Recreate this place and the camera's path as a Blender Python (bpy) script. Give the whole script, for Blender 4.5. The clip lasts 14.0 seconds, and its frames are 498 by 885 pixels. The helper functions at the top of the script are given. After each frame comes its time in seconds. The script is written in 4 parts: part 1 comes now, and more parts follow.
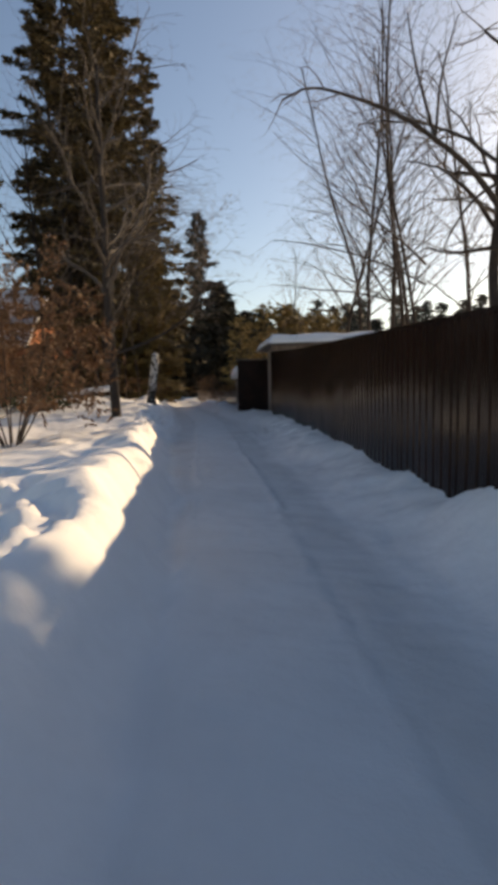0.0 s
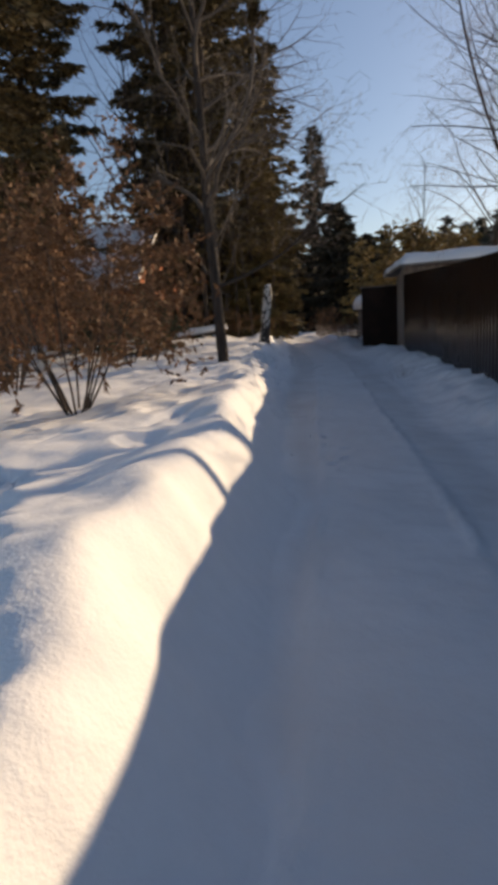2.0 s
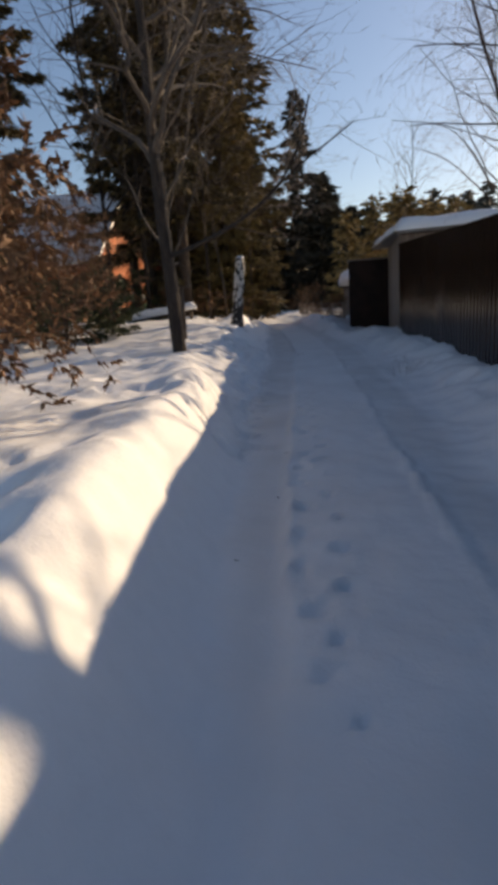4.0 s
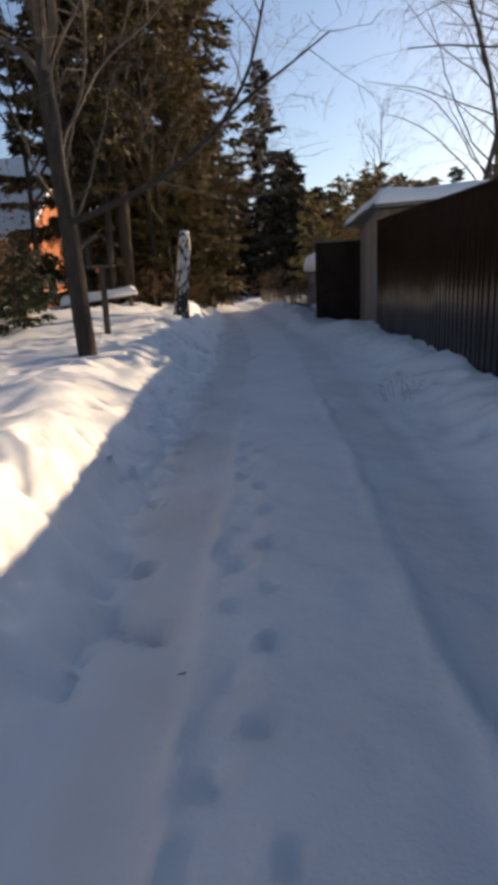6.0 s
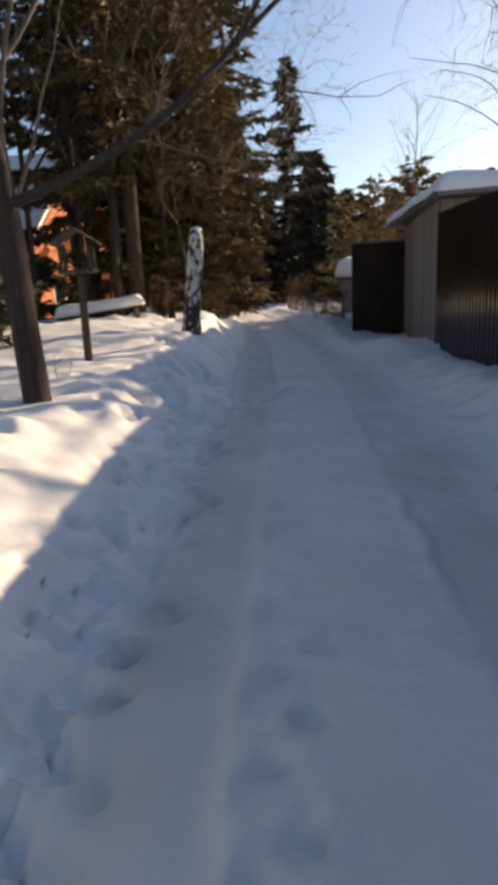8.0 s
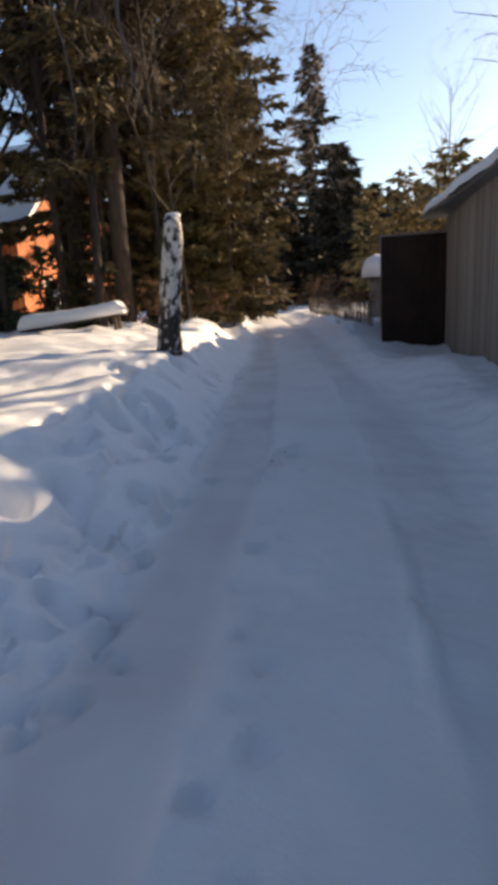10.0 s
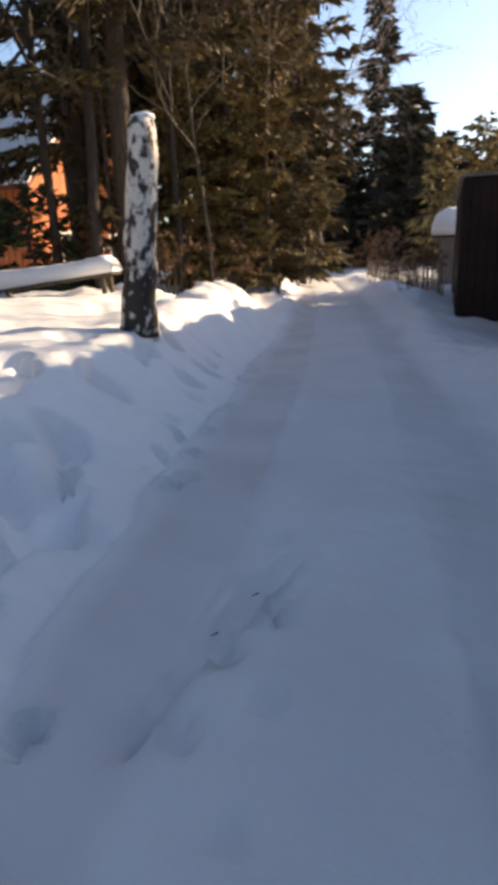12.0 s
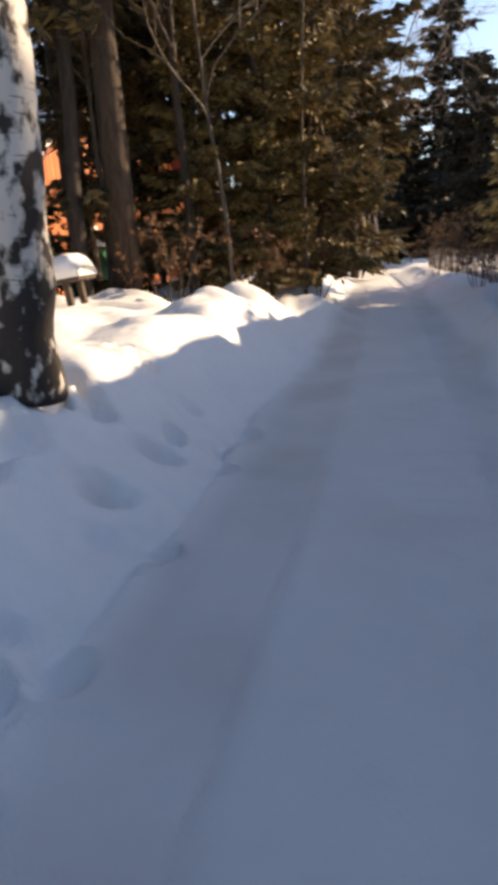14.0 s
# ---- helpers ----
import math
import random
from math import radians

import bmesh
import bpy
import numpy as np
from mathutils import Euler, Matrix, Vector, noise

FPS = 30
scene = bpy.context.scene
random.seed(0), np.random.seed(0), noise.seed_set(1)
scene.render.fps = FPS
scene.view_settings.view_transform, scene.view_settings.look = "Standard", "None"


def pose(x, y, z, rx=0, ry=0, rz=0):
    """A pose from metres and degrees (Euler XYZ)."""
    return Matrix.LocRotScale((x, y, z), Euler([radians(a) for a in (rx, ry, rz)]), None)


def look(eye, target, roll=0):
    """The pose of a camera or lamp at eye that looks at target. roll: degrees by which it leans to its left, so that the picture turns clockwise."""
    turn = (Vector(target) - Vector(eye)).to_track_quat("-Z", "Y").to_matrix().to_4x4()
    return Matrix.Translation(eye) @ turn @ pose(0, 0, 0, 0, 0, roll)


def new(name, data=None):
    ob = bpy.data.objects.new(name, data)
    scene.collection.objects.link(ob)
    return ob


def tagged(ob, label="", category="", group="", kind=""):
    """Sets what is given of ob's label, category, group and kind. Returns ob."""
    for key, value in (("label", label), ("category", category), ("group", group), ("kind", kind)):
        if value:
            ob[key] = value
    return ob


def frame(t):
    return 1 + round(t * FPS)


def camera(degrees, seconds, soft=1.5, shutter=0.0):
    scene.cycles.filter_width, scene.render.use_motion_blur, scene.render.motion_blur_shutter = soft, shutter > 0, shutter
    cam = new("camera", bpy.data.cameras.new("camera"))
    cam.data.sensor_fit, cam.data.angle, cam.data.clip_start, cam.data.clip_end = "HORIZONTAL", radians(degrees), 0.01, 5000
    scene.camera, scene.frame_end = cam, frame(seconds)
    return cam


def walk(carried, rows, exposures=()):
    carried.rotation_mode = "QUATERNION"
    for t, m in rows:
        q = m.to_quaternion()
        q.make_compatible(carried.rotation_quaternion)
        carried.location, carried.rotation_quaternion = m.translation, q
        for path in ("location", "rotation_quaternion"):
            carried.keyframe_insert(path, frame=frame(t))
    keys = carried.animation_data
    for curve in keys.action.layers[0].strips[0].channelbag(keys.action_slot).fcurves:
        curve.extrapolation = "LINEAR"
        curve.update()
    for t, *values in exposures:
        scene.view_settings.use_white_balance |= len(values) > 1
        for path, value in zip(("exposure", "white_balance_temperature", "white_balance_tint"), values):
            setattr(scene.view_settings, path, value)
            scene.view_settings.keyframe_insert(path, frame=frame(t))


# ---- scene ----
# the walk: seconds, eye, target, roll; LEVEL sets the path upright over the road
cam = camera(45.9, 14.0, soft=5.4)
LEVEL = pose(-1, 0, 0, 0, -5.0, 0) @ pose(1, 0, 0)
PATH = [
    (0, (0.055, 0.662, 1.213), (0.011, 2.653, 1.030), -6.0),
    (0.5, (-0.189, 1.228, 1.250), (-0.453, 3.198, 1.027), -7.8),
    (1, (-0.243, 1.890, 1.274), (-0.727, 3.799, 0.926), -7.3),
    (1.5, (-0.342, 2.710, 1.276), (-0.855, 4.611, 0.929), -5.1),
    (2, (-0.272, 3.462, 1.293), (-0.735, 5.376, 0.943), -8.5),
    (2.5, (-0.310, 4.232, 1.240), (-0.805, 6.136, 0.879), -5.2),
    (5, (-0.547, 8.305, 1.352), (-0.941, 10.208, 0.881), -11.3),
    (5.5, (-0.577, 9.181, 1.317), (-1.024, 11.072, 0.842), -10.0),
    (6, (-0.622, 9.938, 1.347), (-0.928, 11.853, 0.856), -7.9),
    (6.5, (-0.640, 10.647, 1.437), (-0.963, 12.561, 0.953), -8.9),
    (7, (-0.762, 11.466, 1.458), (-0.935, 13.420, 1.068), -6.4),
    (7.5, (-0.849, 12.135, 1.485), (-1.271, 14.027, 0.989), -6.4),
    (8, (-0.998, 12.998, 1.458), (-1.383, 14.905, 0.995), -7.9),
    (10.5, (-1.098, 17.073, 1.537), (-1.605, 18.954, 1.087), -7.5),
    (11, (-1.226, 17.846, 1.487), (-1.756, 19.695, 0.939), -4.5),
    (11.5, (-1.165, 18.719, 1.487), (-1.691, 20.568, 0.933), -7.6),
    (12, (-1.264, 19.662, 1.426), (-1.909, 21.476, 0.883), -7.2),
    (12.5, (-1.307, 20.374, 1.478), (-1.970, 22.186, 0.952), -7.6),
    (13, (-1.483, 21.222, 1.441), (-2.254, 23.005, 0.965), -6.5),
    (13.5, (-1.606, 21.997, 1.462), (-2.267, 23.806, 0.926), -9.4),
    (14, (-1.769, 22.790, 1.469), (-2.586, 24.534, 0.928), -8.6),
]
walk(cam, [(t, LEVEL @ look(eye, target, roll)) for t, eye, target, roll in PATH],
     [(0, 0.20, 7350, 13), (1.5, 0.0, 6750, 14), (2.5, -0.05, 6750, 14), (5, 0.18, 6700, 14), (7, 0.48, 6850, 14), (8, 0.50, 6900, 14), (10.5, 0.82, 6780, 14), (12.5, 1.06, 6920, 15), (14, 1.0, 6920, 15)])

# ---- light ----
SUN_AZ, SUN_EL = 48.5, 22.3   # degrees ahead of +x, and up
to_sun = Vector((math.cos(radians(SUN_AZ)) * math.cos(radians(SUN_EL)),
                 math.sin(radians(SUN_AZ)) * math.cos(radians(SUN_EL)), math.sin(radians(SUN_EL))))
world = bpy.data.worlds.new("winter_sky")
scene.world = world
world.use_nodes = True
sky = world.node_tree.nodes.new("ShaderNodeTexSky")
sky.sky_type, sky.sun_disc = "NISHITA", False
sky.sun_elevation, sky.sun_rotation = radians(SUN_EL), radians(90 - SUN_AZ)
sky.air_density, sky.dust_density, sky.ozone_density = 1.0, 0.8, 2.2
background = world.node_tree.nodes["Background"]
background.inputs["Strength"].default_value = 0.115
world.node_tree.links.new(sky.outputs["Color"], background.inputs["Color"])
sun_data = bpy.data.lights.new("sun", "SUN")
sun_data.energy, sun_data.angle, sun_data.color = 5.0, radians(0.55), (1.0, 0.775, 0.50)
sun = new("sun", sun_data)
sun.matrix_world = look(to_sun * 60, (0, 0, 0))


# ---- materials ----
def material(name, dark, light, rough=0.8, scale=4.0, fine=40.0, bump=0.3, stretch=(1, 1, 1), metal=0.0, dist=0.01, per_piece=0.0):
    """A noisy two-tone surface: broad patches, fine grain and relief."""
    m = bpy.data.materials.new(name)
    m.use_nodes = True
    n, l = m.node_tree.nodes, m.node_tree.links
    p = n["Principled BSDF"]
    tc = n.new("ShaderNodeTexCoord")
    mp = n.new("ShaderNodeMapping")
    mp.inputs["Scale"].default_value = stretch
    l.new(tc.outputs["Object"], mp.inputs["Vector"])
    big, small = n.new("ShaderNodeTexNoise"), n.new("ShaderNodeTexNoise")
    big.inputs["Scale"].default_value, small.inputs["Scale"].default_value = scale, fine
    big.inputs["Detail"].default_value = 4
    small.inputs["Detail"].default_value = 3
    for t in (big, small):
        l.new(mp.outputs["Vector"], t.inputs["Vector"])
    mix = n.new("ShaderNodeMath")
    mix.operation = "MULTIPLY_ADD"
    mix.inputs[1].default_value = 0.45
    l.new(small.outputs["Fac"], mix.inputs[0])
    half = n.new("ShaderNodeMath")
    half.operation = "MULTIPLY"
    half.inputs[1].default_value = 0.55
    l.new(big.outputs["Fac"], half.inputs[0])
    l.new(half.outputs[0], mix.inputs[2])
    ramp = n.new("ShaderNodeValToRGB")
    ramp.color_ramp.elements[0].position, ramp.color_ramp.elements[1].position = 0.36, 0.64
    ramp.color_ramp.elements[0].color, ramp.color_ramp.elements[1].color = (*dark, 1), (*light, 1)
    last = mix.outputs[0]
    if per_piece:
        info = n.new("ShaderNodeObjectInfo")
        shift = n.new("ShaderNodeMath")
        shift.operation = "MULTIPLY_ADD"
        shift.inputs[1].default_value = per_piece
        l.new(info.outputs["Random"], shift.inputs[0])
        l.new(last, shift.inputs[2])
        less = n.new("ShaderNodeMath")
        less.operation = "SUBTRACT"
        less.inputs[1].default_value = per_piece / 2
        l.new(shift.outputs[0], less.inputs[0])
        last = less.outputs[0]
    l.new(last, ramp.inputs["Fac"])
    l.new(ramp.outputs["Color"], p.inputs["Base Color"])
    b = n.new("ShaderNodeBump")
    b.inputs["Strength"].default_value, b.inputs["Distance"].default_value = bump, dist
    l.new(mix.outputs[0], b.inputs["Height"])
    l.new(b.outputs["Normal"], p.inputs["Normal"])
    p.inputs["Roughness"].default_value, p.inputs["Metallic"].default_value = rough, metal
    return m


def foliage(name, dark, light):
    """Needles: tone varies from clump to clump."""
    m = bpy.data.materials.new(name)
    m.use_nodes = True
    n, l = m.node_tree.nodes, m.node_tree.links
    p = n["Principled BSDF"]
    geo, ramp = n.new("ShaderNodeNewGeometry"), n.new("ShaderNodeValToRGB")
    ramp.color_ramp.elements[0].color, ramp.color_ramp.elements[1].color = (*dark, 1), (*light, 1)
    l.new(geo.outputs["Random Per Island"], ramp.inputs["Fac"])
    l.new(ramp.outputs["Color"], p.inputs["Base Color"])
    p.inputs["Roughness"].default_value = 0.75
    return m


def snow_material():
    m = bpy.data.materials.new("snow")
    m.use_nodes = True
    n, l = m.node_tree.nodes, m.node_tree.links
    p = n["Principled BSDF"]
    tc = n.new("ShaderNodeTexCoord")
    at = n.new("ShaderNodeAttribute")
    at.attribute_name = "packed"
    big, mid, fine = (n.new("ShaderNodeTexNoise") for _ in range(3))
    for t, s, d in ((big, 1.1, 4), (mid, 9.0, 5), (fine, 70.0, 3)):
        t.inputs["Scale"].default_value, t.inputs["Detail"].default_value = s, d
        l.new(tc.outputs["Object"], t.inputs["Vector"])
    fresh, packed, colour = n.new("ShaderNodeValToRGB"), n.new("ShaderNodeValToRGB"), n.new("ShaderNodeMix")
    fresh.color_ramp.elements[0].color, fresh.color_ramp.elements[1].color = (0.84, 0.84, 0.84, 1), (0.91, 0.91, 0.91, 1)
    packed.color_ramp.elements[0].color, packed.color_ramp.elements[1].color = (0.60, 0.59, 0.58, 1), (0.70, 0.70, 0.70, 1)
    packed.color_ramp.elements[0].position, packed.color_ramp.elements[1].position = 0.3, 0.62
    l.new(mid.outputs["Fac"], fresh.inputs["Fac"])
    l.new(big.outputs["Fac"], packed.inputs["Fac"])
    colour.data_type = "RGBA"
    l.new(at.outputs["Fac"], colour.inputs["Factor"])
    l.new(fresh.outputs["Color"], colour.inputs["A"])
    l.new(packed.outputs["Color"], colour.inputs["B"])
    l.new(colour.outputs["Result"], p.inputs["Base Color"])
    add = n.new("ShaderNodeMath")
    add.operation = "MULTIPLY_ADD"
    add.inputs[1].default_value = 0.25
    l.new(fine.outputs["Fac"], add.inputs[0])
    l.new(mid.outputs["Fac"], add.inputs[2])
    b = n.new("ShaderNodeBump")
    b.inputs["Strength"].default_value, b.inputs["Distance"].default_value = 0.35, 0.03
    l.new(add.outputs[0], b.inputs["Height"])
    l.new(b.outputs["Normal"], p.inputs["Normal"])
    p.inputs["Roughness"].default_value = 0.62
    p.inputs["Specular IOR Level"].default_value = 0.25
    return m


def birch_bark():
    m = bpy.data.materials.new("birch_bark")
    m.use_nodes = True
    n, l = m.node_tree.nodes, m.node_tree.links
    p = n["Principled BSDF"]
    tc, mp = n.new("ShaderNodeTexCoord"), n.new("ShaderNodeMapping")
    mp.inputs["Scale"].default_value = (9.5, 9.5, 6.5)
    l.new(tc.outputs["Object"], mp.inputs["Vector"])
    patch, line = n.new("ShaderNodeTexNoise"), n.new("ShaderNodeTexNoise")
    patch.inputs["Scale"].default_value, patch.inputs["Detail"].default_value = 1.1, 6
    l.new(mp.outputs["Vector"], patch.inputs["Vector"])
    mp2 = n.new("ShaderNodeMapping")
    mp2.inputs["Scale"].default_value = (6.0, 6.0, 60.0)
    l.new(tc.outputs["Object"], mp2.inputs["Vector"])
    line.inputs["Scale"].default_value, line.inputs["Detail"].default_value = 1.0, 2
    l.new(mp2.outputs["Vector"], line.inputs["Vector"])
    # the black, furrowed foot of the old trunk
    sep = n.new("ShaderNodeSeparateXYZ")
    l.new(tc.outputs["Object"], sep.inputs[0])
    foot = n.new("ShaderNodeMapRange")
    foot.inputs["From Min"].default_value, foot.inputs["From Max"].default_value = 0.28, 1.5
    foot.inputs["To Min"].default_value, foot.inputs["To Max"].default_value = -0.105, 0.035
    l.new(sep.outputs["Z"], foot.inputs["Value"])
    add = n.new("ShaderNodeMath")
    l.new(patch.outputs["Fac"], add.inputs[0])
    l.new(foot.outputs["Result"], add.inputs[1])
    ramp = n.new("ShaderNodeValToRGB")
    ramp.color_ramp.elements[0].position, ramp.color_ramp.elements[1].position = 0.44, 0.55
    ramp.color_ramp.elements[0].color, ramp.color_ramp.elements[1].color = (0.030, 0.023, 0.019, 1), (0.64, 0.59, 0.53, 1)
    l.new(add.outputs[0], ramp.inputs["Fac"])
    lines = n.new("ShaderNodeValToRGB")
    lines.color_ramp.elements[0].position, lines.color_ramp.elements[1].position = 0.30, 0.36
    lines.color_ramp.elements[0].color, lines.color_ramp.elements[1].color = (0.2, 0.17, 0.15, 1), (1, 1, 1, 1)
    l.new(line.outputs["Fac"], lines.inputs["Fac"])
    mul = n.new("ShaderNodeMix")
    mul.data_type, mul.blend_type = "RGBA", "MULTIPLY"
    mul.inputs["Factor"].default_value = 0.8
    l.new(ramp.outputs["Color"], mul.inputs["A"])
    l.new(lines.outputs["Color"], mul.inputs["B"])
    l.new(mul.outputs["Result"], p.inputs["Base Color"])
    b = n.new("ShaderNodeBump")
    b.inputs["Strength"].default_value, b.inputs["Distance"].default_value = 0.7, 0.02
    l.new(patch.outputs["Fac"], b.inputs["Height"])
    l.new(b.outputs["Normal"], p.inputs["Normal"])
    p.inputs["Roughness"].default_value = 0.75
    return m


SNOW = snow_material()
BIRCH = birch_bark()
BARK = material("grey_brown_bark", (0.016, 0.011, 0.008), (0.070, 0.050, 0.037), 0.9, 3, 26, 0.9, (6, 6, 1.2), dist=0.03)
PINE_BARK = material("conifer_bark", (0.03, 0.021, 0.015), (0.10, 0.066, 0.045), 0.9, 3, 26, 0.9, (5, 5, 1.2), dist=0.03)
TWIG = material("bare_twigs", (0.06, 0.045, 0.035), (0.15, 0.115, 0.085), 0.8, 2, 20)
PALE_TWIG = material("pale_twigs", (0.15, 0.12, 0.105), (0.33, 0.27, 0.235), 0.8, 2, 20)
RED_TWIG = material("red_brown_twigs", (0.13, 0.062, 0.030), (0.30, 0.15, 0.07), 0.8, 1.5, 12)
SPRUCE = foliage("spruce_needles", (0.018, 0.014, 0.006), (0.200, 0.140, 0.050))
# near-black copy of the spruce needles: the far trees' shaded side is in the colour
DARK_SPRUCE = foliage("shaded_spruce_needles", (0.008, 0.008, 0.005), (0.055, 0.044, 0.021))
PINE = foliage("pine_needles", (0.045, 0.034, 0.011), (0.370, 0.262, 0.090))
THUJA = foliage("evergreen_shrub", (0.018, 0.028, 0.012), (0.085, 0.095, 0.035))
FARGREEN = foliage("far_needles", (0.020, 0.023, 0.017), (0.060, 0.060, 0.040))
BROWNLEAF = foliage("withered_twigs", (0.085, 0.042, 0.018), (0.27, 0.135, 0.055))
SHEET = material("brown_profiled_steel", (0.014, 0.008, 0.006), (0.026, 0.014, 0.010), 0.20, 2.0, 30, 0.08, metal=0.0, dist=0.004)
RUSTY = material("dark_brown_gate_paint", (0.014, 0.007, 0.005), (0.034, 0.017, 0.011), 0.55, 2.0, 30, 0.2, dist=0.004, per_piece=0.1)
BOARD = material("weathered_grey_boards", (0.16, 0.13, 0.11), (0.36, 0.31, 0.27), 0.85, 3, 60, 0.5, (14, 14, 0.8), dist=0.006, per_piece=0.25)
WOOD = material("old_dark_wood", (0.035, 0.025, 0.018), (0.12, 0.088, 0.063), 0.85, 3, 50, 0.5, (8, 8, 1), dist=0.006)
ORANGE = material("orange_painted_boards", (0.42, 0.115, 0.028), (0.62, 0.19, 0.05), 0.7, 2, 40, 0.3, (1, 1, 1), per_piece=0.15)
RED = material("dark_red_trim", (0.14, 0.03, 0.02), (0.24, 0.05, 0.035), 0.7, 2, 30)
WHITE = material("white_painted_wood", (0.62, 0.61, 0.58), (0.80, 0.79, 0.76), 0.6, 2, 30)
GREEN = material("green_tarpaulin", (0.03, 0.13, 0.07), (0.07, 0.24, 0.13), 0.5, 2, 20)
GLASS = material("dark_window_pane", (0.02, 0.025, 0.03), (0.03, 0.035, 0.04), 0.08, 1, 5, 0.0)
SHEET.node_tree.nodes["Principled BSDF"].inputs["Specular IOR Level"].default_value = 0.09
RUSTY.node_tree.nodes["Principled BSDF"].inputs["Specular IOR Level"].default_value = 0.15
TIN = material("roof_tin", (0.10, 0.095, 0.09), (0.18, 0.17, 0.16), 0.5, 2, 30)


# ---- mesh helpers ----
def mesh_of(name, verts, faces, mat, smooth=False):
    me = bpy.data.meshes.new(name)
    me.from_pydata([tuple(v) for v in verts], [], faces)
    me.materials.append(mat)
    if smooth:
        me.polygons.foreach_set("use_smooth", [True] * len(me.polygons))
    me.update()
    return me


def part(name, shape, mat, parent=None, label="", smooth=False, at=None):
    """One mesh object from (verts, faces) or a mesh, under a thing or a part."""
    me = shape if isinstance(shape, bpy.types.Mesh) else mesh_of(name, shape[0], shape[1], mat, smooth)
    ob = new(name, me)
    if parent is not None:
        ob.parent = parent
    if at is not None:
        ob.matrix_basis = at
    if label:
        tagged(ob, label)
    return ob


def thing(name, m, label, category, group="", kind=""):
    ob = new(name)
    ob.empty_display_size = 0.2
    ob.matrix_basis = m
    return tagged(ob, label, category, group, kind)


def box(x0, x1, y0, y1, z0, z1, bevel=0.01):
    """A block with chamfered edges."""
    bm = bmesh.new()
    bmesh.ops.create_cube(bm, size=1)
    for v in bm.verts:
        v.co = Vector(((x0 + x1) / 2 + v.co.x * (x1 - x0), (y0 + y1) / 2 + v.co.y * (y1 - y0), (z0 + z1) / 2 + v.co.z * (z1 - z0)))
    if bevel:
        bmesh.ops.bevel(bm, geom=bm.edges[:], offset=bevel, segments=1, affect="EDGES")
    bm.verts.index_update()
    out = ([v.co.copy() for v in bm.verts], [[v.index for v in f.verts] for f in bm.faces])
    bm.free()
    return out


def prism(section, y0, y1):
    """A closed section in x and z, drawn out along y."""
    k = len(section)
    verts = [(x, y0, z) for x, z in section] + [(x, y1, z) for x, z in section]
    faces = [[i, (i + 1) % k, k + (i + 1) % k, k + i] for i in range(k)]
    return verts, faces + [list(range(k))[::-1], list(range(k, 2 * k))]


def tubes(segs):
    """Tapered tubes along (p0, p1, r0, r1, sides); a piece that starts where the last one ended goes on from its ring."""
    verts, faces = [], []
    end, ring, across, sides = None, 0, None, 0
    for p0, p1, r0, r1, k in segs:
        d = p1 - p0
        if d.length < 1e-5:
            continue
        d.normalize()
        joined = end is p0 and sides == k
        a = across - d * across.dot(d) if joined else d.orthogonal()
        a.normalize()
        b = d.cross(a)
        rings = ((p1, r1),) if joined else ((p0, r0), (p1, r1))
        first = ring if joined else len(verts)
        for p, r in rings:
            ring = len(verts)
            for i in range(k):
                w = 2 * math.pi * i / k
                verts.append(p + a * (r * math.cos(w)) + b * (r * math.sin(w)))
        for i in range(k):
            j = (i + 1) % k
            faces.append([first + i, first + j, ring + j, ring + i])
        end, across, sides = p1, a, k
    return verts, faces


def trunk_mesh(points, radii, sides=14, rough=0.06, seed=0):
    """An uneven round trunk through the points, closed at both ends."""
    rng = random.Random(seed)
    verts, faces = [], []
    k = sides
    ph = [rng.uniform(0, 6.3) for _ in range(3)]
    for c, (p, r) in enumerate(zip(points, radii)):
        for i in range(k):
            w = 2 * math.pi * i / k
            q = r * (1 + rough * (math.sin(2 * w + ph[0] + c * 0.4) + 0.7 * math.sin(3 * w + ph[1] - c * 0.5) + rng.uniform(-0.6, 0.6)))
            verts.append(Vector(p) + Vector((q * math.cos(w), q * math.sin(w), 0)))
    for c in range(len(points) - 1):
        for i in range(k):
            j = (i + 1) % k
            faces.append([c * k + i, c * k + j, (c + 1) * k + j, (c + 1) * k + i])
    faces += [list(range(k))[::-1], list(range((len(points) - 1) * k, len(points) * k))]
    return verts, faces


def lattice(seed):
    return np.random.default_rng(seed).random((256, 256))


LATTICES = [lattice(s) for s in range(8)]


def rough_field(x, y, size, which=0):
    """Smooth value noise from -1 to 1, with features of that size in metres."""
    g = LATTICES[which]
    u, v = np.asarray(x, float) / size, np.asarray(y, float) / size
    i, j = np.floor(u).astype(int), np.floor(v).astype(int)
    a, b = u - i, v - j
    a, b = a * a * (3 - 2 * a), b * b * (3 - 2 * b)
    i0, i1, j0, j1 = i % 256, (i + 1) % 256, j % 256, (j + 1) % 256
    return 2 * ((g[i0, j0] * (1 - a) + g[i1, j0] * a) * (1 - b) + (g[i0, j1] * (1 - a) + g[i1, j1] * a) * b) - 1


def step(a, b, v):
    t = np.clip((np.asarray(v, float) - a) / (b - a), 0, 1)
    return t * t * (3 - 2 * t)


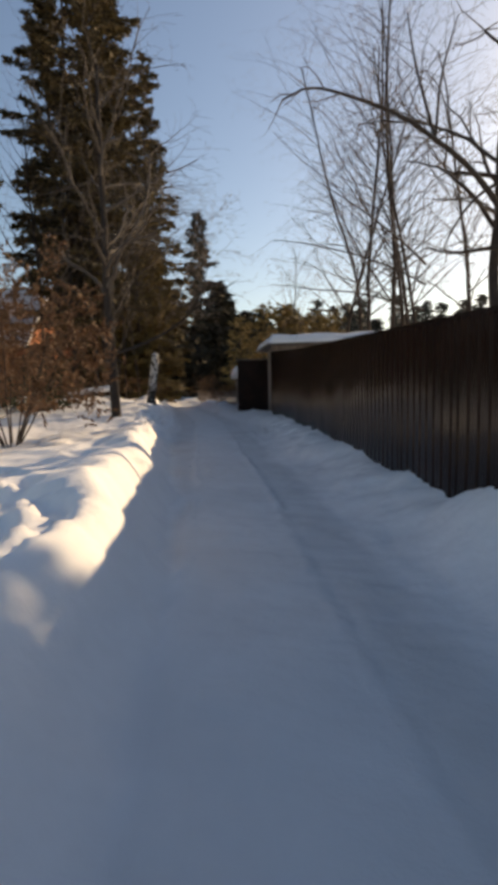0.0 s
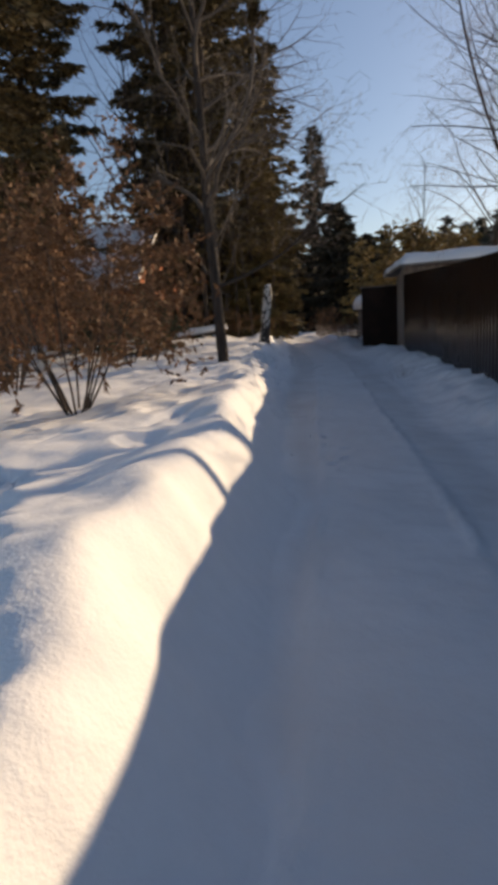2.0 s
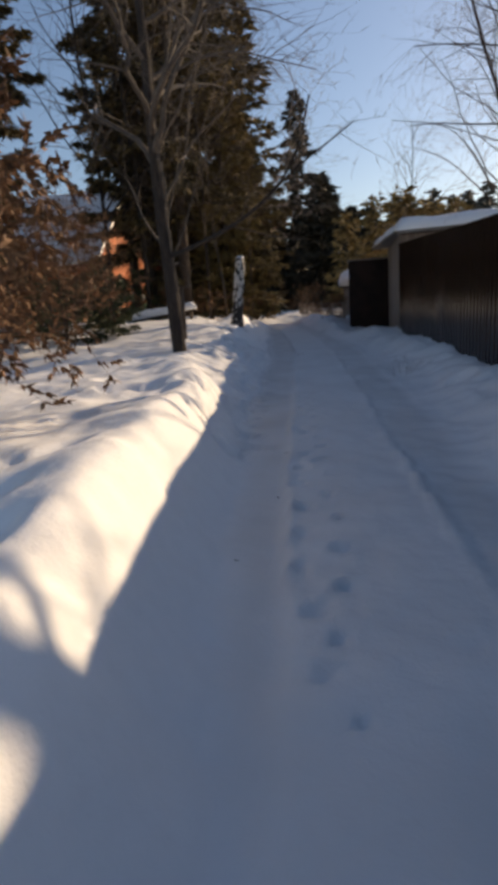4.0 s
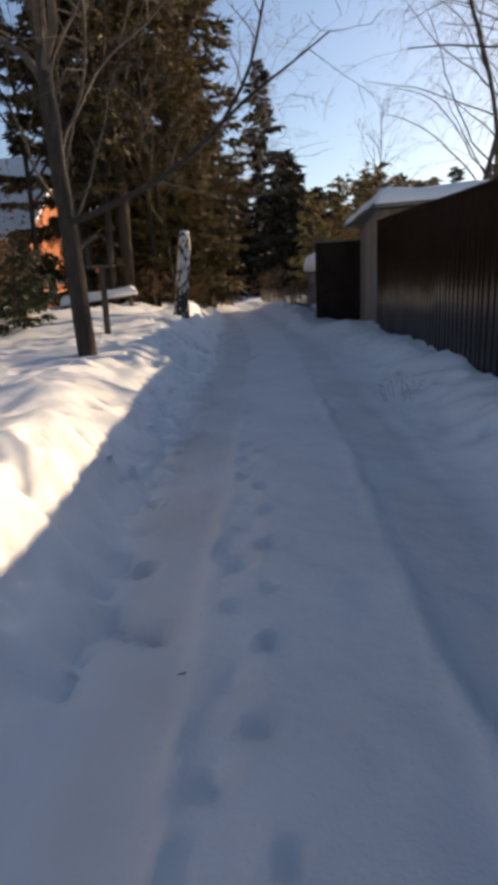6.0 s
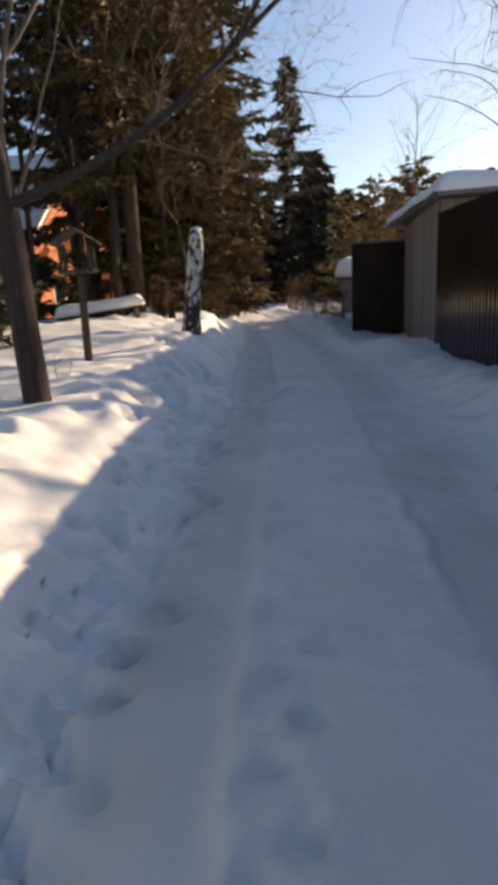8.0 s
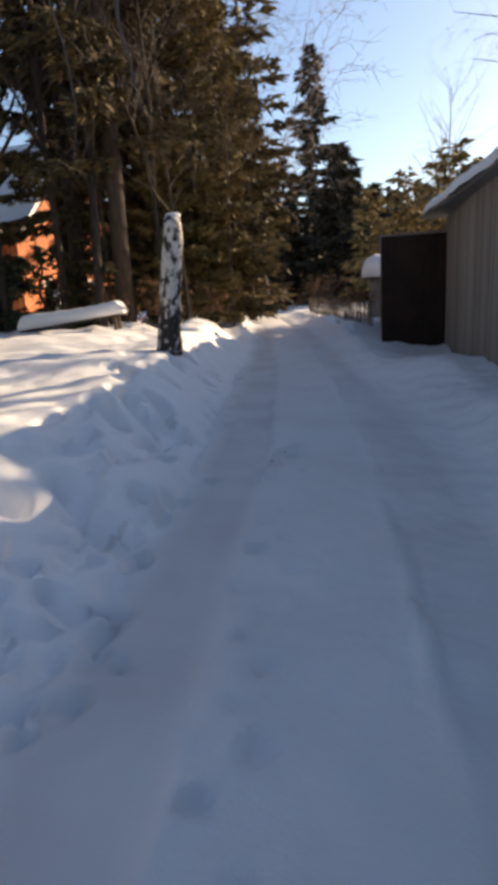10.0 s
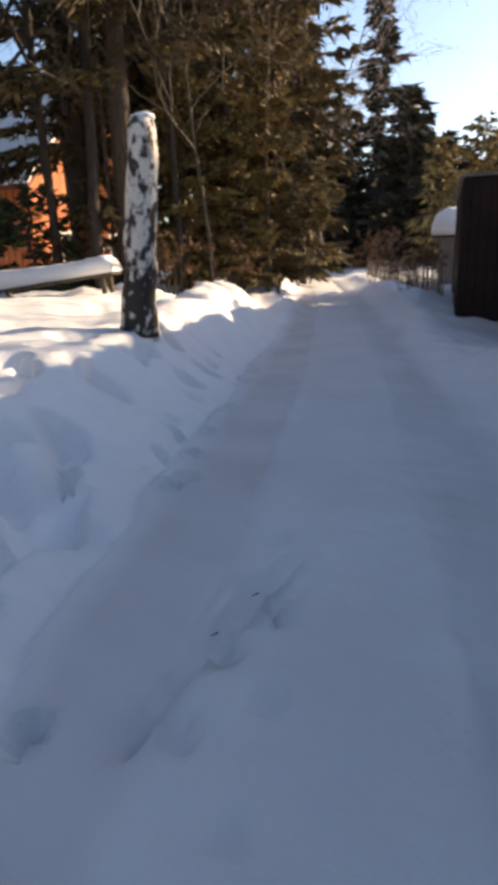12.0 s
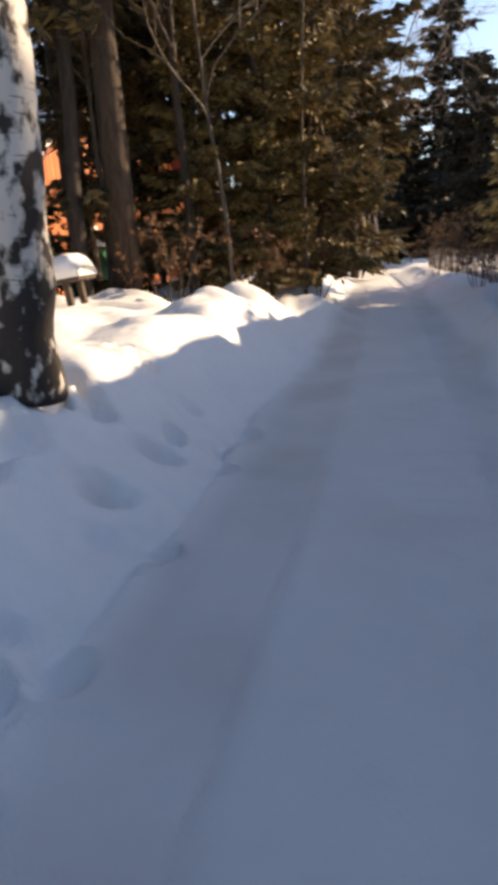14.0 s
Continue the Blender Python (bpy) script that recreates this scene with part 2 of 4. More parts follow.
# ---- plan ----
Y_KNOTS = [-20, 0, 4.5, 8, 11, 15, 19, 22, 26.6, 31, 35, 42, 57, 80, 300]
X_LEFT = [0.2, -0.52, -0.74, -1.12, -1.62, -2.25, -2.65, -3.0, -3.85, -4.45, -5.1, -6.6, -10.2, -14.5, -40]
X_RIGHT = [2.4, 1.35, 0.95, 0.65, 0.40, 0.10, -0.20, -0.50, -1.25, -2.05, -2.8, -4.2, -7.4, -10.8, -34]
X_MIDDLE = [1.3, 0.3, -0.1, -0.4, -0.68, -1.08, -1.5, -1.75, -2.45, -3.2, -3.95, -5.4, -8.9, -12.7, -37]


def edge_left(y):
    return np.interp(y, Y_KNOTS, X_LEFT) + 0.10 * rough_field(y, 3.0, 1.1, 1) + 0.05 * rough_field(y, 9.0, 0.35, 2)


def edge_right(y):
    return np.interp(y, Y_KNOTS, X_RIGHT) + 0.12 * rough_field(y, 5.0, 1.4, 3)


def fence_x(y):
    return 2.05 - 0.057 * y


def mound(x, y, cx, cy, rx, ry, h):
    return h * np.exp(-(((x - cx) / rx) ** 2 + ((y - cy) / ry) ** 2))


def height(x, y):
    """The snow's height over the plan, in metres."""
    x, y = np.asarray(x, float), np.asarray(y, float)
    dl, dr = edge_left(y) - x, x - edge_right(y)
    wide = 0.55 + 0.9 * step(13, 17, y) - 0.45 * step(20, 24, y)
    high = 0.50 - 0.06 * step(12, 18, y) + 0.27 * step(20, 24.5, y) - 0.30 * step(28, 36, y)
    left = high * step(-0.05, 1, dl / wide)
    left += 0.05 * step(-0.03, 0.07, dl + 0.05 * rough_field(x, y, 0.22, 6))
    left += 0.10 * np.exp(-((dl - wide) / 0.35) ** 2) * (1 - step(14, 20, y))
    left += (0.20 * step(22, 29, y) - 0.20 * step(32, 38, y)) * step(1.5, 3.2, dl)
    left -= 0.12 * step(1.2, 3.0, dl) * (1 - step(14, 22, y))
    left *= 1 - 0.16 * (1 - step(3.9, 5.2, y)) * (1 - step(1.6, 3.4, dl))
    right = (0.30 - 0.10 * step(21, 25, y)) * step(0, 1.1, dr) + 0.36 * (1 - step(4.6, 6.8, y)) * step(0.1, 1.0, dr)
    right *= 1 - 0.85 * step(27, 29.5, y) * (1 - step(35, 37.5, y)) * step(0.3, 1.0, dr)
    z = np.where(dl > -0.1, left, 0) + np.where(dr > 0, right, 0)
    off = np.clip(step(0, 0.35, dl) + step(0, 0.5, dr), 0, 1)
    z += off * (0.055 * rough_field(x, y, 0.85, 4) + 0.036 * rough_field(x, y, 0.33, 5) + 0.012 * rough_field(x, y, 0.14, 6))
    z += off * 0.10 * rough_field(x, y, 4.5, 7) * step(1.5, 4, dl)
    z += step(0.2, 0.7, dl) * step(25.5, 29, y) * (1 - step(36, 44, y)) * (0.10 * rough_field(x, y, 0.75, 3) + 0.05 * rough_field(x, y, 0.3, 2))
    z += step(0.1, 0.5, dr) * (0.035 * rough_field(x, y, 0.42, 2) + 0.015 * rough_field(x, y, 0.16, 4))
    # ploughed heaps
    z += mound(x, y, -0.25, 26.2, 0.5, 0.8, 0.16) - mound(x, y, 0.1, 31.6, 0.9, 2.0, 0.26) + mound(x, y, -1.75, 31.8, 0.4, 1.8, 0.22) + mound(x, y, -5.15, 34.2, 0.55, 0.8, 0.42)
    z += mound(x, y, -5.9, 36.4, 0.7, 0.9, 0.30) + mound(x, y, -6.0, 32.0, 0.6, 0.45, 0.30) + mound(x, y, -5.5, 30.0, 0.45, 0.5, 0.20) + mound(x, y, -7.9, 33.6, 0.7, 0.5, 0.30) + mound(x, y, -7.6, 31.0, 0.9, 0.5, 0.2)
    z += mound(x, y, -2.2, 36.0, 0.6, 1.8, 0.35) + mound(x, y, -3.4, 41.0, 0.7, 2.0, 0.35) + mound(x, y, -8.6, 46.5, 0.8, 2.5, 0.45)
    z += mound(x, y, -3.15, 20.4, 0.35, 0.5, 0.16)
    # wheel ruts, packed between low ridges
    mid = np.interp(y, Y_KNOTS, X_MIDDLE)
    c = np.abs(x - mid - 0.05 * rough_field(y, 2.0, 3.0, 1)) + 0.025 * rough_field(x, y, 0.25, 2)
    z -= np.where(x < mid, 0.030, 0.014) * step(0.46, 0.53, c) * (1 - step(1.0, 1.15, c)) * (1 - off)
    z += 0.038 * np.exp(-((c - 0.475) / 0.03) ** 2) * np.clip(0.35 + 0.9 * rough_field(x, y, 0.8, 5) + 0.4 * rough_field(x, y, 0.13, 6), 0, 1.1)
    # the plough blade's groove by the shoulder
    z -= 0.065 * np.exp(-((dl + 0.04) / 0.045) ** 2) * step(18, 20.5, y) * (1 - step(28, 30, y))
    on = 1 - off
    z += on * (0.014 * rough_field(x, y, 0.6, 2) + 0.010 * rough_field(x, y, 0.19, 3) + 0.005 * rough_field(x, y, 0.11, 5))
    return z


def ground_z(x, y):
    return float(height(x, y))


def spread(pieces):
    out = []
    for a, b, s in pieces:
        out += list(np.arange(a, b, s))
    return np.array(out + [pieces[-1][1]])


def build_ground():
    xs = spread([(-600, -100, 60), (-100, -30, 10), (-30, -12, 0.9), (-12, -6.5, 0.22), (-6.5, 2.2, 0.046), (2.2, 8, 0.5), (8, 40, 4), (40, 600, 70)])
    ys = spread([(-300, -20, 40), (-20, 0, 1.0), (0, 28, 0.05), (28, 31, 0.08), (31, 48, 0.16), (48, 90, 0.9), (90, 200, 8), (200, 1500, 130)])
    gx, gy = np.meshgrid(xs, ys)
    z = height(gx, gy)
    rng = random.Random(5)
    prints = []
    hollows = []
    for _ in range(330):      # a trodden patch on the bank
        py = rng.uniform(3.4, 7.0)
        hollows.append((-1.30 - 0.56 * max(0.0, py - 4.3) - 2.2 * rng.random() ** 1.3, py, rng.uniform(0.055, 0.10), rng.uniform(0.06, 0.12)))
    for _ in range(260):      # small clods and prints along the foot of the bank
        py = rng.uniform(11.5, 20.0)
        hollows.append((float(edge_left(py)) + rng.gauss(-0.14, 0.17), py, rng.uniform(0.038, 0.062), rng.uniform(0.07, 0.13)))
    for _ in range(34):       # soft pits on the sunlit bank
        py = rng.uniform(7.5, 19.0)
        hollows.append((float(edge_left(py)) - rng.uniform(0.7, 2.2), py, rng.uniform(0.09, 0.18), rng.uniform(0.05, 0.09)))
    for _ in range(64):       # deep steps on the bank by the stump
        py = rng.uniform(18.5, 26.0)
        hollows.append((float(edge_left(py)) - rng.uniform(0.15, 1.35), py, rng.uniform(0.08, 0.12), rng.uniform(0.18, 0.27)))
    dent = np.zeros_like(z)
    for px, py, r, d in hollows:
        lean = rng.uniform(-0.5, 0.5)
        i0, i1 = np.searchsorted(xs, (px - 3 * r, px + 3 * r))
        j0, j1 = np.searchsorted(ys, (py - 4 * r, py + 4 * r))
        sx, sy = gx[j0:j1, i0:i1] - px, gy[j0:j1, i0:i1] - py
        q = ((sx + lean * sy) / r) ** 2 + (sy / (1.4 * r)) ** 2
        dent[j0:j1, i0:i1] = np.maximum(dent[j0:j1, i0:i1], d * np.exp(-0.5 * q ** 3))
    z -= dent
    for _ in range(60):      # the shoulder by the stump
        y = rng.uniform(14, 27)
        x = float(edge_left(y)) - rng.uniform(-0.35, 0.35 if y < 20.5 else 1.1)
        prints.append((x, y, rng.uniform(0.055, 0.085), rng.uniform(0.06, 0.12)))
    for _ in range(6):
        y = rng.uniform(15.5, 21)
        prints.append((float(edge_left(y)) - rng.uniform(1.0, 2.5), y, rng.uniform(0.08, 0.13), 0.07))
    for k in range(62):      # one line of steps along the crown of the road
        y = 8.3 + 0.23 * k
        x = float(np.interp(y, Y_KNOTS, X_MIDDLE)) - 0.27 + 0.09 * (-1) ** k + rng.uniform(-0.06, 0.06)
        prints.append((x, y, rng.uniform(0.032, 0.06), rng.uniform(0.03, 0.065)))
    for _ in range(5):
        prints.append((rng.uniform(0.1, 0.8), rng.uniform(12, 22), 0.14, 0.07))
    for _ in range(22):      # crumbs broken out along the skid mark
        py = rng.uniform(20.9, 22.1)
        prints.append((-2.22 + 0.19 * (py - 21) + rng.uniform(-0.03, 0.14), py, 0.042, 0.035))
    for px, py, r, d in prints:
        i0, i1 = np.searchsorted(xs, (px - 3 * r, px + 3 * r))
        j0, j1 = np.searchsorted(ys, (py - 4 * r, py + 4 * r))
        sx, sy = gx[j0:j1, i0:i1] - px, gy[j0:j1, i0:i1] - py
        q = (sx / r) ** 2 + (sy / (1.2 * r)) ** 2
        z[j0:j1, i0:i1] += -d * np.exp(-q ** 3 * 0.6) + 0.25 * d * np.exp(-((np.sqrt(q) - 1.5) / 0.35) ** 2)
    # a skid mark beside the left rut
    for k in range(60):
        py = 20.9 + 0.02 * k
        px = -2.24 + 0.19 * (py - 21)
        i0, i1 = np.searchsorted(xs, (px - 0.25, px + 0.25))
        j0, j1 = np.searchsorted(ys, (py - 0.06, py + 0.06))
        z[j0:j1, i0:i1] -= 0.030 * (0.4 + rng.random()) * np.exp(-((gx[j0:j1, i0:i1] - px) / 0.035) ** 2)
    nx, ny = len(xs), len(ys)
    co = np.stack([gx, gy, z], -1).reshape(-1, 3)
    idx = np.arange(nx * ny).reshape(ny, nx)
    quads = np.stack([idx[:-1, :-1], idx[:-1, 1:], idx[1:, 1:], idx[1:, :-1]], -1).reshape(-1, 4)
    me = bpy.data.meshes.new("ground")
    me.vertices.add(len(co))
    me.vertices.foreach_set("co", co.ravel())
    me.loops.add(quads.size)
    me.loops.foreach_set("vertex_index", quads.ravel())
    me.polygons.add(len(quads))
    me.polygons.foreach_set("loop_start", np.arange(0, quads.size, 4))
    me.polygons.foreach_set("use_smooth", np.ones(len(quads), bool))
    me.update()
    me.validate()
    x, y = co[:, 0], co[:, 1]
    mid = np.interp(y, Y_KNOTS, X_MIDDLE)
    c = np.abs(x - mid)
    rut = step(0.42, 0.62, c) * (1 - step(0.95, 1.25, c)) * np.where(x < mid, 1.0, 0.55)
    lane = (1 - step(-0.3, 0.1, edge_left(y) - x)) * (1 - step(-0.3, 0.1, x - edge_right(y)))
    packed = np.clip(lane * (0.55 + 0.45 * rut), 0, 1)
    me.attributes.new("packed", "FLOAT", "POINT").data.foreach_set("value", packed.astype(np.float32))
    me.materials.append(SNOW)
    return tagged(new("ground", me), "snow-covered lane with wheel ruts, ploughed banks and footprints", "snow", kind="structure")


build_ground()


# ---- trees ----
def needles(rng, tips, size, count=3, hang=0.5):
    """Clumps of needles: narrow blades about each point (place, way, scale)."""
    verts, faces = [], []
    for p, d, s in tips:
        for _ in range(count):
            w = Vector((rng.gauss(0, 1), rng.gauss(0, 1), rng.gauss(0, 0.6)))
            way = (d * 1.1 + w * 0.55 + Vector((0, 0, -hang))).normalized()
            side = way.cross(Vector((rng.gauss(0, 1), rng.gauss(0, 1), rng.gauss(0, 1)))).normalized()
            ln, wd = size * s * rng.uniform(0.7, 1.4), size * s * rng.uniform(0.15, 0.32)
            b = p + w * (0.16 * size * s)
            k = len(verts)
            verts += [b - way * ln * 0.3, b + side * wd, b + way * ln, b - side * wd]
            faces.append([k, k + 1, k + 2, k + 3])
    return verts, faces


def conifer(name, seed, tall, wide, low, density, mat, size=0.45, power=0.85, droop=0.25, blades=3):
    """Meshes of a conifer standing at the origin: trunk, limbs, crown."""
    rng = random.Random(seed)
    segs, tips = [], []
    base = 0.007 * tall + 0.04
    z = low
    while z < tall - 0.15:
        f = (z - low) / (tall - low)
        reach = wide * (1 - f) ** power * rng.uniform(0.55, 1.12) + 0.12
        a = rng.uniform(0, 6.283)
        d = Vector((math.cos(a), math.sin(a), rng.uniform(-0.15, 0.25) + 0.5 * f))
        p = Vector((0, 0, z))
        n = max(2, int(reach / 0.55))
        for i in range(n):
            d = (d + Vector((rng.gauss(0, 0.10), rng.gauss(0, 0.10), -droop * (0.35 if i < n * 0.6 else -0.25)))).normalized()
            q = p + d * (reach / n)
            r = 0.035 * (1 - i / n) + 0.006
            segs.append((p, q, r * (0.5 + reach / 5), r * 0.8 * (0.5 + reach / 5), 3))
            m = max(1, int(density * (reach / n) * (0.35 + i / n)))
            for _ in range(m):
                t = rng.random()
                s = d.cross(Vector((0, 0, 1))) * rng.choice((-1, 1))
                off = s * rng.uniform(0, 0.42) * (0.3 + 0.7 * (1 - i / n)) * min(1.4, reach * 0.45)
                tips.append((p.lerp(q, t) + off + Vector((0, 0, -abs(rng.gauss(0, 0.12)))), (d + s * 0.6).normalized(), rng.uniform(0.7, 1.2)))
            p = q
        z += rng.uniform(0.5, 1.2) * 0.16 * (0.6 + 0.05 * tall * (1 - 0.5 * f))
    pts = [(0.05 * math.sin(k * 1.7 + seed), 0.05 * math.cos(k * 1.3 + seed), tall * k / 9) for k in range(10)]
    trunk = mesh_of("trunk", *trunk_mesh(pts, [base * (1 - k / 9.3) + 0.01 for k in range(10)], 9, 0.05, seed), PINE_BARK, True)
    limbs = mesh_of("limbs", *tubes(segs), PINE_BARK)
    crown = mesh_of("crown", *needles(rng, tips, size, blades), mat)
    return trunk, limbs, crown


def place_conifer(kit, name, label, x, y, scale=1.0, turn=0.0, group="", sink=0.05, tall=1.0):
    m = pose(x, y, ground_z(x, y) - sink, 0, 0, turn) @ Matrix.Diagonal((scale, scale, scale * tall, 1))
    t = thing(name, m, label, "tree", group)
    for nm, me in zip(("trunk", "branchwork", "crown"), kit):
        if nm == "branchwork" and y > 60:
            continue
        ob = part(nm, me, None, t)
        if nm != "trunk":
            tagged(ob, kind="stuff")
    return t


def branch(rng, out, p, d, length, r, level, style):
    """A limb with its own side shoots; out takes the tube pieces by level."""
    n = max(3, int(length / style["seg"]))
    if level == 1:
        out[4].append(len(out[1]))
    for i in range(n):
        f = i / n
        pull, sway = style["droop"][level], style["wander"] * (style.get("trunk", 0.3) if level == 0 else style["firm"] if level == 1 and "firm" in style else 1)
        d = (d + Vector((rng.gauss(0, sway), rng.gauss(0, sway), rng.gauss(0, sway * 0.6) + pull))).normalized()
        q = p + d * (length / n)
        r0, r1 = r * (1 - 0.75 * f), r * (1 - 0.75 * (f + 1 / n))
        out[level].append((p, q, r0, r1, 10 if r > 0.1 else 6 if r > 0.03 else 4 if r > 0.014 else 3))
        if level < style["levels"] - 1 and f >= style["bare"][level]:
            k = style["shoots"][level]
            for _ in range(int(k) + (rng.random() < k % 1)):
                side = d.orthogonal().normalized()
                side.rotate(Matrix.Rotation(rng.uniform(0, 6.283), 3, d))
                w = (d * rng.uniform(0.5, 1.0) + side * style["spread"]).normalized()
                branch(rng, out, q, w, length * style["ratio"] * rng.uniform(0.6, 1.2) * (1.1 - 0.5 * f), max(r1 * style.get("taper", 0.6), style["thin"]), level + 1, style)
        p = q


STYLE_BIRCH = dict(levels=4, seg=0.45, droop=(0.01, 0.01, -0.14, -0.30), wander=0.10, bare=(0.22, 0.15, 0.1, 0), shoots=(1.0, 0.9, 1.0, 0),
                   spread=0.62, ratio=0.36, thin=0.0045)
STYLE_OLD = dict(levels=4, seg=0.32, droop=(0.02, 0.0, -0.02, -0.08), wander=0.19, bare=(0.3, 0.2, 0.1, 0), shoots=(0.8, 1.1, 1.3, 0),
                 spread=0.9, ratio=0.45, thin=0.005)


STYLE_WEEP = dict(levels=4, seg=0.5, droop=(0.01, -0.02, -0.14, -0.34), wander=0.13, bare=(0.22, 0.12, 0.05, 0), shoots=(1.2, 1.1, 2.1, 0),
                  spread=0.72, ratio=0.36, thin=0.0035, taper=0.36)


def limb_along(rng, out, points, r, style):
    """A limb that follows a smooth line through the points and bears its own shoots."""
    out[4].append(len(out[1]))
    ps = [Vector(q) for q in points]
    ps = [ps[0] * 2 - ps[1]] + ps + [ps[-1] * 2 - ps[-2]]
    line = [ps[1]]
    for a, b, c, d in zip(ps, ps[1:], ps[2:], ps[3:]):
        n = max(2, int((c - b).length / 0.22))
        for i in range(1, n + 1):
            t = i / n
            line.append(0.5 * (2 * b + (c - a) * t + (2 * a - 5 * b + 4 * c - d) * t * t + (3 * b - a - 3 * c + d) * t ** 3))
    for i, (p, q) in enumerate(zip(line, line[1:])):
        f = i / len(line)
        out[1].append((p, q, r * (1 - 0.75 * f), r * (1 - 0.75 * (f + 1 / len(line))), 7))
        if f > 0.18 and rng.random() < 0.75:
            d = (q - p).normalized()
            side = d.orthogonal().normalized()
            side.rotate(Matrix.Rotation(rng.uniform(0, 6.283), 3, d))
            branch(rng, out, q, (d * 0.8 + side * 0.8).normalized(), rng.uniform(0.7, 1.7) * (1.1 - 0.5 * f), max(0.006, r * 0.25), 2, style)


def bare_tree(name, label, x, y, tall, radius, seed, style, trunk_mat, twig_mat, lean=(0, 0), group="", extra=(), limbs=(), limb_mat=None):
    rng = random.Random(seed)
    out = [[], [], [], [], []]
    z = ground_z(x, y) - 0.08
    t = thing(name, pose(x, y, z), label, "tree", group)
    branch(rng, out, Vector((0, 0, 0)), Vector((lean[0], lean[1], 1)).normalized(), tall, radius, 0, style)
    for p, d, ln, r in extra:
        branch(rng, out, Vector(p), Vector(d).normalized(), ln, r, 1, dict(style, firm=0.6, ratio=0.36))
    thick = len(out[4])
    for points, r in limbs:
        limb_along(rng, out, points, r, style)
    part("trunk", tubes(out[0]), trunk_mat, t, smooth=True)
    for k, (a, b) in enumerate(zip(out[4], out[4][1:] + [len(out[1])])):
        part("limb", tubes(out[1][a:b]), limb_mat if limb_mat and k < thick else trunk_mat, t, smooth=True)
    tagged(part("twig_crown", tubes(out[2] + out[3]), twig_mat, t), kind="stuff")
    return t


# the tall conifers that crowd the garden's edge
big = [conifer("big", s, tall, wide, low, dens, mat, size, pw) for s, tall, wide, low, dens, mat, size, pw in (
    (11, 29, 3.4, 4.2, 64, SPRUCE, 0.215, 0.46), (12, 25, 3.1, 2.0, 62, SPRUCE, 0.215, 0.44), (13, 12, 2.8, 0.7, 108, PINE, 0.17, 0.45))]
SPOTS = [(-7.9, 31.8, 0, 1.0, 20), (-9.9, 33.2, 1, 1.05, 80), (-11.6, 35.6, 0, 0.98, 200), (-6.9, 35.6, 2, 1.0, 140), (-8.9, 36.5, 1, 1.05, 250),
         (-9.9, 39.5, 0, 1.1, 300), (-6.7, 38.4, 1, 0.85, 30), (-5.9, 36.6, 2, 0.7, 200)]
SPOTS += [(-7.3, 33.5, 2, 0.48, 10), (-9.0, 34.2, 2, 0.45, 120), (-6.2, 34.3, 2, 0.42, 230)]
LABELS = ("tall dark green spruce at the garden's edge", "tall narrow dark spruce in a dense row", "bushy olive-green pine with branches to the snow")
for sx, sy, k, sc, tn in SPOTS:
    place_conifer(big[k], ("spruce_tree", "spruce_tree", "pine_tree")[k], LABELS[k], sx, sy, sc, tn, "conifers by the garden")
# woods further left
for sx, sy, k, sc, tn in [(-15.5, 30.5, 0, 0.95, 45), (-18.0, 27.0, 1, 1.1, 99), (-13.0, 25.0, 1, 0.95, 170), (-20.5, 33.0, 0, 1.0, 210), (-17.5, 22.0, 0, 0.9, 333),
                          (-12.2, 20.6, 1, 0.95, 260), (-10.9, 18.6, 1, 0.9, 15), (-14.2, 22.4, 0, 0.95, 110)]:
    place_conifer(big[k], "spruce_tree", "tall dark spruce in the wood behind the garden", sx, sy, sc, tn, "garden wood")
# the rows behind, which close the wood
back_kit = conifer("back", 27, 22, 3.5, 0.8, 11, SPRUCE, 0.55, 0.42, blades=2)
for sx, sy, sc, tn in [(-12.9, 50.5, 1.1, 10), (-10.4, 53.0, 1.15, 130), (-8.4, 51.0, 1.0, 40), (-15.4, 52.5, 1.1, 80), (-24.5, 52.0, 0.5, 0), (-28.0, 55.0, 0.5, 90), (-18.0, 50.5, 0.9, 200)]:
    place_conifer(back_kit, "spruce_tree", "dark spruce in the depth of the wood", sx, sy, sc, tn, "rear wood")
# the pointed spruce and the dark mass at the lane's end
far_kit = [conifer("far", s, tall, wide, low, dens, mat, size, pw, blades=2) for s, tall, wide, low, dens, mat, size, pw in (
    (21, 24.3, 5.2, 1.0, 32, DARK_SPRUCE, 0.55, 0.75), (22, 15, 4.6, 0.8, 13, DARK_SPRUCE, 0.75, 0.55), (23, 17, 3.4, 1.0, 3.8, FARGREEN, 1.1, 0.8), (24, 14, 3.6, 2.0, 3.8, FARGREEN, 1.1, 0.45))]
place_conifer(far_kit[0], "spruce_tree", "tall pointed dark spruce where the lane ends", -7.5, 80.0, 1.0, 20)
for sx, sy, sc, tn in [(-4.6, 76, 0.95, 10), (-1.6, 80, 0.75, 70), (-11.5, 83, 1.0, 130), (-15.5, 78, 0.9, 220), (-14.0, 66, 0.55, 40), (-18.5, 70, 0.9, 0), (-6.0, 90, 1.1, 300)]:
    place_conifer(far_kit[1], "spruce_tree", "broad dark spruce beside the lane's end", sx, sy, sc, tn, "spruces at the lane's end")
brown_kit = conifer("brown", 26, 12.5, 3.6, 1.5, 9, PINE, 0.6, 0.4, blades=2)
for sx, sy, sc, tn in [(1.2, 78, 0.95, 0), (4.6, 84, 1.0, 90), (8.0, 80, 0.9, 200), (-1.8, 70, 0.75, 300), (11.5, 90, 1.0, 50)]:
    place_conifer(brown_kit, "pine_tree", "olive-brown broad pine beyond the sheds", sx, sy, sc, tn, "pines beyond the sheds")
rng = random.Random(31)
